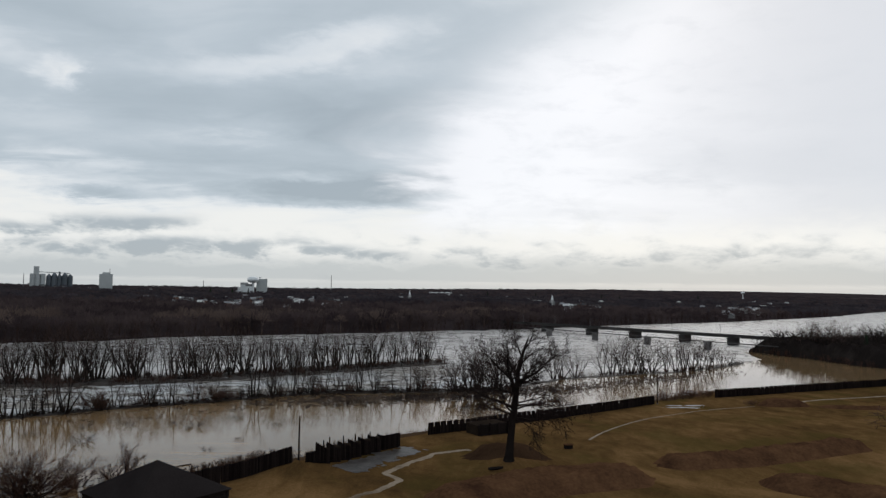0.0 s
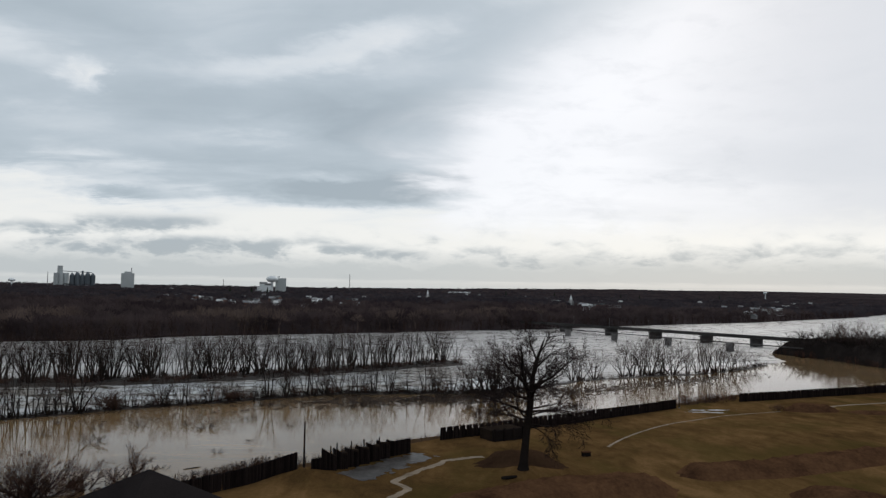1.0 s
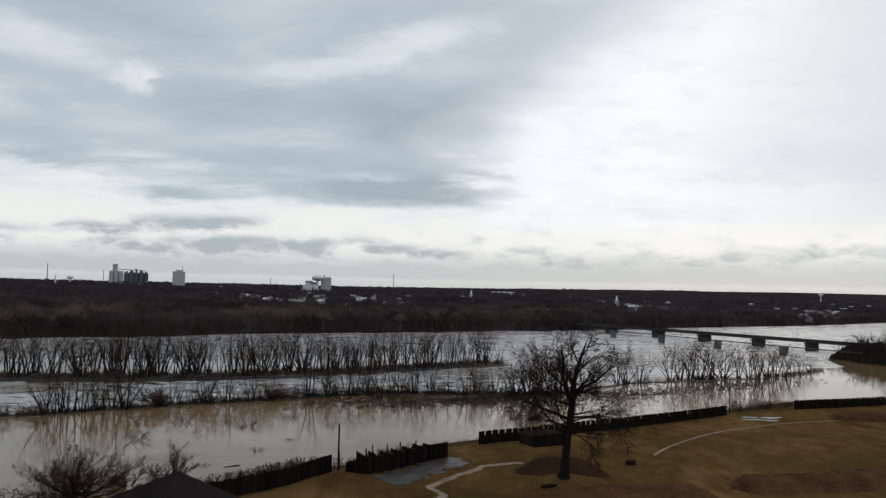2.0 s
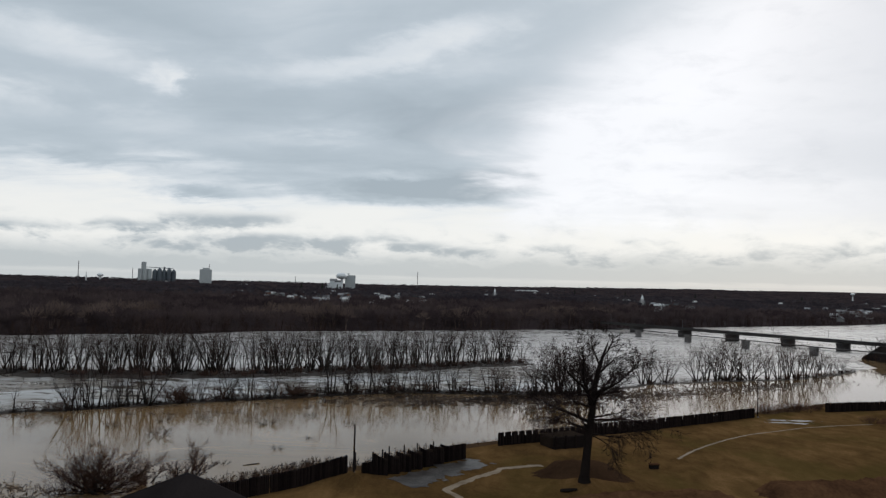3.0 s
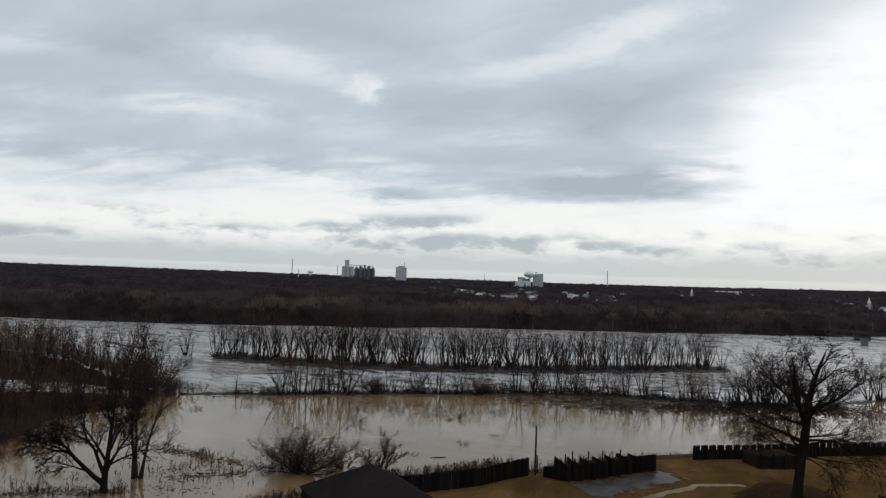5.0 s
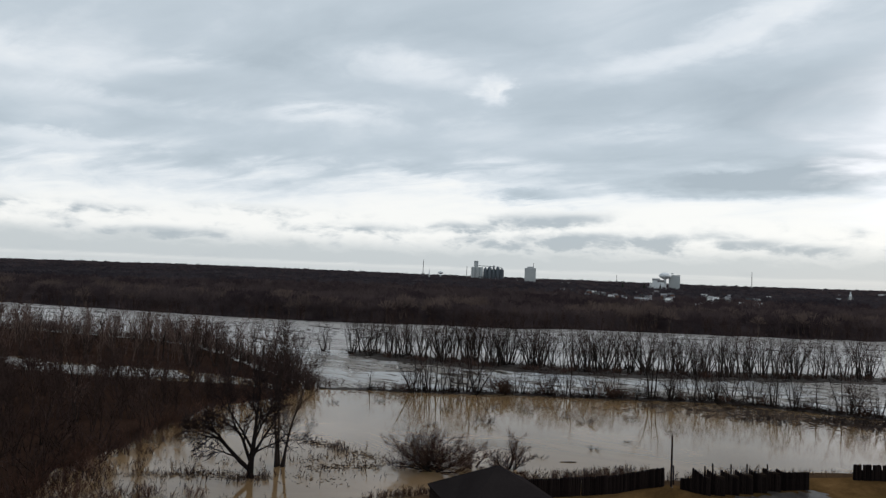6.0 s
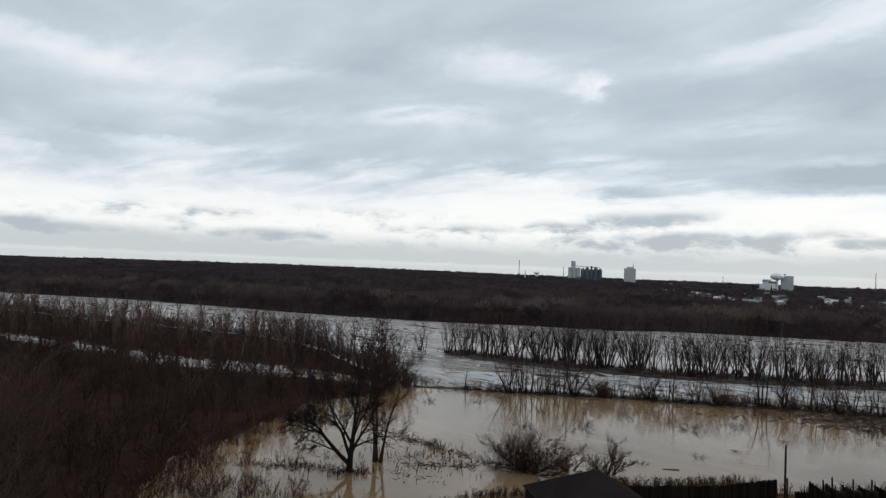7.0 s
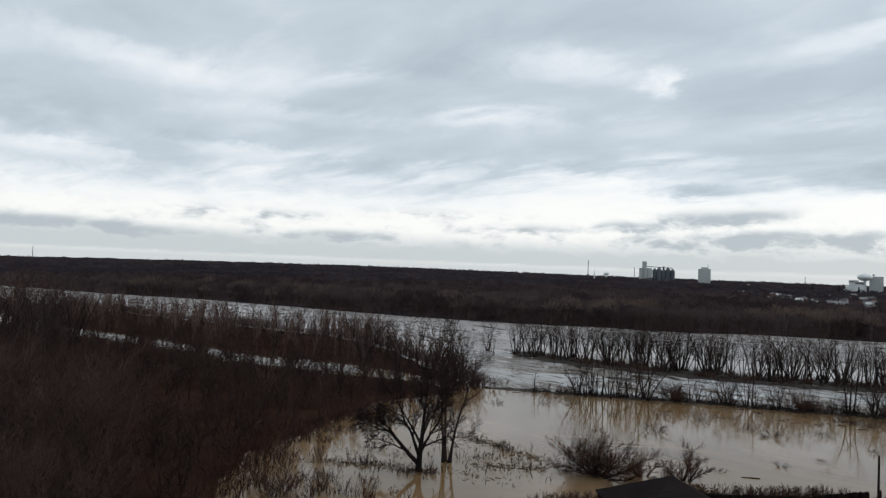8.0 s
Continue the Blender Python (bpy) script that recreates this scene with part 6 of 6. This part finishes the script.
# tufts on the banks
xs_, ys_ = [], []
for line, wide in (([(-4, 74), (8, 81.5), (16, 85), (27.5, 88.5)], 2.6), ([(32, 94.5), (45, 97), (57, 102), (72, 109)], 2.4), ([(42, 86), (48, 82), (56, 76.5), (66, 70)], 2.6), ([(82, 164), (97, 167)], 2.5), ([(3.5, 97.5), (9, 99), (15.5, 98.5)], 2.6)):
    for (ax, ay), (bx, by) in zip(line, line[1:]):
        c = int(math.hypot(bx - ax, by - ay) * 9)
        t = g.random(c)
        xs_.append(ax + (bx - ax) * t + g.normal(0, wide * 0.5, c)), ys_.append(ay + (by - ay) * t + g.normal(0, wide * 0.5, c))
xs_, ys_ = np.concatenate(xs_), np.concatenate(ys_)
bpy.context.view_layer.update()
graph = bpy.context.evaluated_depsgraph_get()
zs_ = np.array([scene.ray_cast(graph, (float(px), float(py), 21.0), (0, 0, -1))[1].z if float(lawn_height(px, py)) < 20 else 14 for px, py in zip(xs_, ys_)])
fine_ok = zs_ < 18.2
merged("bank_grass", [proto(160 + k, 6, (2,), 0.03, (5, 45), (2,)) for k in range(3)], xs_[fine_ok], ys_[fine_ok], zs_[fine_ok] - 0.05, g.uniform(0.12, 0.28, len(xs_))[fine_ok], TALL_GRASS, "rank dead grass on the earthworks", 61, (0.7, 1.2), "grass")


def ribbon(name, line, wide, mat, label, category, lift=0.04, seed=1.0):
    """A worn path that follows the lawn."""
    pts = []
    for k in range(len(line) - 1):
        p0, p1, p2, p3 = (Vector(line[min(max(q, 0), len(line) - 1)]) for q in (k - 1, k, k + 1, k + 2))
        count = max(2, int((p2 - p1).length / 0.6))
        for s in range(count):
            t = s / count
            pts.append(0.5 * (2 * p1 + (p2 - p0) * t + (2 * p0 - 5 * p1 + 4 * p2 - p3) * t * t + (3 * p1 - p0 - 3 * p2 + p3) * t ** 3))
    pts = np.array([p[:] for p in pts] + [line[-1]])
    way = np.gradient(pts, axis=0)
    way /= np.linalg.norm(way, axis=1)[:, None]
    side = np.stack([-way[:, 1], way[:, 0]], 1)
    V, T = [], []
    for p, s in zip(pts, side):
        for c in (-1, -0.5, 0, 0.5, 1):
            w = wide * (1 + 0.35 * float(wobble(p[0] + c, p[1], 0.9, seed)) + 0.3 * float(wobble(p[0], p[1] + c, 2.7, seed + 2)))
            q = p + s * c * w / 2
            V.append((q[0], q[1], ground_at(q[0], q[1]) + lift - 0.03 * c * c))
    for j in range(len(pts) - 1):
        for c in range(4):
            k = j * 5 + c
            T += [(k, k + 6, k + 5), (k, k + 1, k + 6)]
    return tagged(new(name, tri_mesh(name, V, T, mat)), label, category, kind="structure")


def ground_at(px, py):
    """Height of the drawn ground sheet, between its vertices."""
    a, b = int(np.searchsorted(xs, px)) - 1, int(np.searchsorted(ys, py)) - 1
    u, v = (px - xs[a]) / (xs[a + 1] - xs[a]), (py - ys[b]) / (ys[b + 1] - ys[b])
    z00, z10, z01, z11 = gzz[b, a], gzz[b, a + 1], gzz[b + 1, a], gzz[b + 1, a + 1]
    return float(z00 + u * (z10 - z00) + v * (z11 - z10) if u > v else z00 + v * (z01 - z00) + u * (z11 - z01))


ribbon("path", [(-16, 73), (-11.8, 78.8), (-9.6, 81.2), (-7.8, 84.2), (-7.0, 86.1), (-8.2, 87.8), (-9.2, 89.2), (-8.1, 91.3), (-5.9, 95.1), (-3.0, 98.6), (-1.5, 101.0), (3.9, 103.6)], 1.05, GRAVEL, "pale worn gravel footpath crossing the lawn", "path", seed=1.0)
ribbon("path", [(25.4, 111.7), (31.8, 121.9), (44.2, 137.7), (55.4, 147.7), (67.2, 156.6), (80.5, 163.0)], 0.5, GRAVEL, "pale worn gravel footpath crossing the lawn", "path", seed=2.0)
ribbon("path", [(98, 172), (101.8, 174.9), (116.3, 180.4), (130.6, 184.9), (160, 195)], 1.1, GRAVEL, "pale worn gravel footpath crossing the lawn", "path", seed=3.0)


def pond(ring, label, seed):
    """A shallow frozen puddle that follows the lawn."""
    r = np.array(ring)
    step = 0.15
    V, T, ids = [], [], {}
    px, py = np.meshgrid(np.arange(r[:, 0].min() - 1, r[:, 0].max() + 1, step), np.arange(r[:, 1].min() - 1, r[:, 1].max() + 1, step))
    d = inside_distance(px, py, ring) + 0.9 * wobble(px, py, 0.8, seed) + 0.5 * wobble(px, py, 2.2, seed + 1)
    for b in range(px.shape[0] - 1):
        for a in range(px.shape[1] - 1):
            if d[b:b + 2, a:a + 2].min() > 0:
                quad = []
                for bb, aa in ((b, a), (b, a + 1), (b + 1, a + 1), (b + 1, a)):
                    if (bb, aa) not in ids:
                        ids[bb, aa] = len(V)
                        V.append((px[bb, aa], py[bb, aa], ground_at(px[bb, aa], py[bb, aa]) + 0.05))
                    quad.append(ids[bb, aa])
                T += [(quad[0], quad[1], quad[2]), (quad[0], quad[2], quad[3])]
    return tagged(new("puddle", tri_mesh("puddle", V, T, PUDDLE)), label, "puddle", kind="structure")


pond([(-17.4, 91.5), (-14.2, 88.6), (-12.6, 88.9), (-9.2, 95.0), (-3.2, 103.2), (-6.2, 105.4), (-10.6, 101.2), (-14.4, 96.4)], "shallow grey half-frozen puddle on the lawn", 1.0)
pond([(55.5, 158.4), (62.5, 158.0), (66.5, 160.6), (60.5, 160.4)], "small pale frozen puddle on the lawn", 2.0)
pond([(57.5, 162.8), (64.5, 162.2), (70.5, 164.6), (64.0, 165.0)], "small pale frozen puddle on the lawn", 3.0)

# ---------------------------------------------------------------- fort: blockhouse, pole, block, logs


def blockhouse(x, y, apex, half, turn):
    ob = new("blockhouse")
    z0 = ground_z(x, y)
    ob.matrix_basis = pose(x, y, z0, 0, 0, turn)
    high = apex - z0
    eave = high - half * 0.57
    wall = half - 0.7
    rows_n = 13
    for k in range(rows_n):
        za, zb = eave * k / rows_n, eave * (k + 1) / rows_n - 0.02
        bm = bmesh.new()
        w = wall + (0.35 if k > 6 else 0.0)
        for s in (-1, 1):
            box(bm, -w - 0.2, s * w - 0.14, za, w + 0.2, s * w + 0.14, zb, 0.03)
            box(bm, s * w - 0.14, -w + 0.14, za, s * w + 0.14, w - 0.14, zb, 0.03)
        part("log_course", bm, TIMBER, ob)
    # four shingled slopes laid in courses
    courses = 22
    for side in range(4):
        bm = bmesh.new()
        m = pose(0, 0, 0, 0, 0, 90 * side)
        last = None
        for k in range(courses + 1):
            ra, za = half * max(1 - k / courses, 0.003), eave + (high - eave) * k / courses
            for lip in (-0.006, 0.006):
                row = [bm.verts.new(m @ Vector((sx * (ra + 0.02 * (lip > 0)), -ra - 0.02 * (lip > 0), za + lip))) for sx in (-1, 1)]
                if last:
                    bm.faces.new((last[0], last[1], row[1], row[0]))
                last = row
        part("roof_slope", bm, SHINGLE, ob)
    bm = bmesh.new(); box(bm, -half + 0.05, -half + 0.05, eave - 0.14, half - 0.05, half - 0.05, eave - 0.045); part("soffit", bm, TIMBER, ob)
    bm = bmesh.new(); box(bm, -0.6, -wall - 0.22, 0, 0.6, -wall - 0.145, 2.1, 0.02); part("door", bm, TIMBER, ob)
    for k in (-1, 0, 1):
        bm = bmesh.new(); box(bm, k * 2.2 - 0.25, -wall - 0.54, eave * 0.78, k * 2.2 + 0.25, -wall - 0.50, eave * 0.78 + 0.35); part("loophole", bm, GLASS, ob)
    return tagged(ob, "squared-log blockhouse with a dark shingled pyramid roof", "blockhouse")


blockhouse(-30.5, 61.3, 22.9, 5.15, -40)


def pole(name, x, y, high, r, label, arm=False):
    ob = new(name)
    ob.matrix_basis = pose(x, y, ground_z(x, y))
    bm = bmesh.new(); lathe(bm, [(r * 1.1, -0.5), (r, 0.3), (r * 0.75, high - 0.15), (r * 0.5, high)], 8); part("shaft", bm, LOG, ob)
    bm = bmesh.new(); lathe(bm, [(r * 1.8, 0), (r * 1.7, 0.18), (r * 1.2, 0.25)], 8); part("collar", bm, CONCRETE, ob)
    return tagged(ob, label, "pole")


pole("wooden_pole", -21.6, 91.2, 6.55, 0.14, "tall dark wooden pole beside the palisade")
pole("wooden_pole", 57.0, 166.6, 8.3, 0.12, "thin dark pole at the end of the palisade")

ob = new("stone_block")
ob.matrix_basis = pose(20.3, 104.9, ground_z(20.3, 104.9), 0, 0, 12)
bm = bmesh.new(); box(bm, -0.65, -0.4, -0.1, 0.65, 0.4, 0.55, 0.05); part("plinth", bm, TIMBER, ob)
bm = bmesh.new(); box(bm, -0.72, -0.46, 0.554, 0.72, 0.46, 0.72, 0.04); part("cap", bm, TALL_GRASS, ob, "reddish brown cap")
tagged(ob, "low dark marker block on the lawn", "marker")

ob = new("fallen_log")
ob.matrix_basis = pose(6.4, 88.4, ground_z(6.4, 88.4) + 0.22, 0, 90, 20)
bm = bmesh.new(); lathe(bm, [(0.20, -1.1), (0.24, -0.6), (0.22, 0.5), (0.18, 1.1)], 9); part("trunk", bm, OAK_BARK, ob)
bm = bmesh.new(); tube_between(bm, (0.1, 0.15, 0.3), (0.5, 0.6, 0.5), 0.07); part("stub", bm, OAK_BARK, ob)
tagged(ob, "short dark fallen log beside the oak", "log")

# timber revetment by the palisade
ob = new("timber_revetment")
ob.matrix_basis = pose(9.2, 116.8, ground_z(9.2, 116.8), 0, 0, 30)
for k in range(5):
    bm = bmesh.new(); box(bm, -3.3, -0.2, 0.42 * k - 0.1, 3.3, 0.2, 0.42 * (k + 1) - 0.12, 0.04); part("beam", bm, TIMBER, ob)
for k in range(4):
    bm = bmesh.new(); box(bm, -3.0 + 2 * k - 0.16, -0.42, -0.3, -3.0 + 2 * k + 0.16, -0.204, 2.25, 0.03); part("post", bm, LOG, ob)
# earth colour darkened so the platform reads as lying in shadow
bm = bmesh.new(); box(bm, -3.3, 0.2, -0.1, 3.3, 4.0, 1.9, 0.1); part("fill", bm, DARK_EARTH, ob, "packed earth behind the beams")
tagged(ob, "dark timber-faced gun platform against the palisade", "gun platform")

# ---------------------------------------------------------------- fort: palisades


def picket_mesh(seed):
    """A rough pointed log, one unit high."""
    r = random.Random(seed)
    bm = bmesh.new()
    sides = 7
    turn = [r.uniform(0.9, 1.1) for _ in range(sides)]
    rings = []
    for z, k in ((-0.15, 1.0), (0.5, 0.98), (0.93, 0.95), (1.0, 0.55)):
        rings.append([bm.verts.new((0.13 * k * turn[s] * math.cos(6.2832 * s / sides), 0.13 * k * turn[s] * math.sin(6.2832 * s / sides), z)) for s in range(sides)])
    for a, b in zip(rings, rings[1:]):
        for s in range(sides):
            bm.faces.new((a[s], a[(s + 1) % sides], b[(s + 1) % sides], b[s]))
    bm.faces.new(rings[-1])
    me = bpy.data.meshes.new("picket")
    bm.to_mesh(me)
    bm.free()
    me.materials.append(LOG)
    return me


pickets = [picket_mesh(k) for k in range(5)]


def palisade(line, high, label, spacing=0.25, gap_every=0, seed=1, notch=0.0, rail=True, slope=0.0):
    """A stockade of upright logs along a line, with a rail behind."""
    r = random.Random(seed)
    ob = new("palisade")
    z0 = ground_z(*line[0])
    ob.matrix_basis = pose(line[0][0], line[0][1], z0)
    count = 0
    for (ax, ay), (bx, by) in zip(line, line[1:]):
        far = math.hypot(bx - ax, by - ay)
        for k in range(int(far / spacing)):
            count += 1
            t = (k + 0.5) * spacing / far
            px, py = ax + (bx - ax) * t, ay + (by - ay) * t
            tall = high * r.uniform(0.965, 1.03) + slope * ((1 - t) if far > 2.0 else t) * (far < 4)
            if gap_every and count % gap_every == 0:
                tall -= notch
            p = new("picket", r.choice(pickets))
            p.parent = ob
            p.matrix_basis = Matrix.Translation((px - ax0(line) + r.uniform(-0.02, 0.02), py - line[0][1] + r.uniform(-0.02, 0.02), ground_z(px, py) - z0)) @ Euler((radians(r.uniform(-1.2, 1.2)), radians(r.uniform(-1.2, 1.2)), r.uniform(0, 6))).to_matrix().to_4x4() @ Matrix.Diagonal((1.35, 1.35, tall, 1))
        if rail:
            bm = bmesh.new()
            ux, uy = (by - ay) / far * 0.2, -(bx - ax) / far * 0.2
            za, zb = ground_z(ax, ay) - z0, ground_z(bx, by) - z0
            tube_between(bm, (ax - line[0][0] + ux, ay - line[0][1] + uy, za + high * 0.62), (bx - line[0][0] + ux, by - line[0][1] + uy, zb + high * 0.62), 0.07, 6)
            part("rail", bm, TIMBER, ob)
    return tagged(ob, label, "palisade", "palisades of the fort")


def ax0(line):
    return line[0][0]


palisade([(-36.5, 78.0), (-30.5, 84.3), (-22.7, 92.6)], 2.25, "dark palisade of close-set upright logs beside the blockhouse", seed=2, rail=False)
# saw-toothed battery: thin log faces set en echelon, each rising to a point, with earth packed behind
battery = new("battery")
face, back = Vector((0.645, 0.764)), Vector((-0.764, 0.645))
base_z = ground_z(-19.3, 91.4)
battery.matrix_basis = pose(-19.3, 91.4, base_z)
pick = random.Random(3)


def battery_run(a, b, low, high):
    """Upright logs from a to b, their tops falling from low to high."""
    count = max(2, round((b - a).length / 0.27))
    for k in range(count):
        t = (k + 0.5) / count
        at = a.lerp(b, t)
        p = new("picket", pick.choice(pickets))
        p.parent = battery
        gz = ground_z(at.x - 19.3, at.y + 91.4) - base_z
        tall = (low + (high - low) * t ** 0.8) * pick.uniform(0.985, 1.015)
        p.matrix_basis = Matrix.Translation((at.x, at.y, gz)) @ Euler((0, 0, pick.uniform(0, 6))).to_matrix().to_4x4() @ Matrix.Diagonal((1.25, 1.25, tall, 1))


start = face * 0.9
battery_run(Vector((-1.6, 1.5)), start + back * 0.95, 1.3, 1.7)
for k in range(6):
    a, b = start + face * (2.15 * k) + back * 0.95, start + face * (2.15 * k + 1.95)
    c = start + face * (2.15 * k + 2.15) + back * 0.95
    battery_run(a, b, 3.1, 2.0)
    battery_run(b, c, 1.9, 2.0)
    bm = bmesh.new()
    low = [bm.verts.new((p.x, p.y, z)) for z in (-2.0, 1.7) for p in (a, b, c)]
    for f in ((3, 4, 5), (0, 1, 4, 3), (1, 2, 5, 4), (2, 0, 3, 5)):
        bm.faces.new([low[q] for q in f])
    part("earth_fill", bm, DARK_EARTH, battery, "packed dark earth behind the logs")
battery_run(start + face * 12.9 + back * 0.95, start + face * 13.7 + back * 0.3, 2.75, 2.3)
battery_run(start + face * 13.7 + back * 0.3, start + face * 17.4, 2.3, 2.3)
tagged(battery, "saw-toothed battery wall of dark upright logs behind a puddle", "battery")
palisade([(-2.7, 115.6), (7.5, 122.8), (30, 142.5), (56.3, 166.5)], 2.2, "long dark log palisade with notched top above the river", gap_every=5, seed=4, notch=0.75, spacing=0.29, rail=False)
palisade([(77.5, 179.0), (104, 189.5), (146, 206.5)], 2.3, "far stretch of dark log palisade on the bluff", gap_every=6, seed=5, notch=0.6, spacing=0.29, rail=False)
# stakes standing behind the battery
for x, y, high in [(-19.0, 98.5, 2.6), (-18.2, 99.4, 2.9), (-16.3, 101.5, 2.7), (-14.6, 103.3, 2.6), (-12.4, 105.6, 2.4), (-23.5, 95.0, 2.2), (-22.4, 96.0, 2.5)]:
    p = new("stake")
    post = new("post", pickets[0])
    post.parent = p
    post.matrix_basis = Matrix.Diagonal((0.8, 0.8, high, 1))
    p.matrix_basis = pose(x, y, ground_z(x, y), 2, -2, 30)
    tagged(p, "slim dark upright stake behind the battery", "stake", "stakes behind the battery")
for px, py in ((58, 171), (61, 173), (64, 174), (67, 176), (70, 177.5), (73, 178.5), (76, 180), (62, 175), (69, 179)):
    put_tree(shrubs, px, py, rng.uniform(1.8, 3.2), "russet brush in the gap of the palisade", "brush in the gap", "shrub", 1.3)
put_tree(shrubs, 80.0, 164.0, 1.9, "dark leafless bush beside the palisade", "", "bush", 1.5)
put_tree(shrubs, 81.6, 164.8, 1.5, "dark leafless bush beside the palisade", "", "bush", 1.5)
ob = new("stone_slab")
bm = bmesh.new()
box(bm, -0.75, -0.5, -0.1, 0.75, 0.5, 0.16, 0.04)
part("slab", bm, CONCRETE, ob)
ob.matrix_basis = pose(55.9, 100.6, ground_z(55.9, 100.6), 0, 0, 25)
tagged(ob, "pale flat stone slab lying in the grass", "slab")
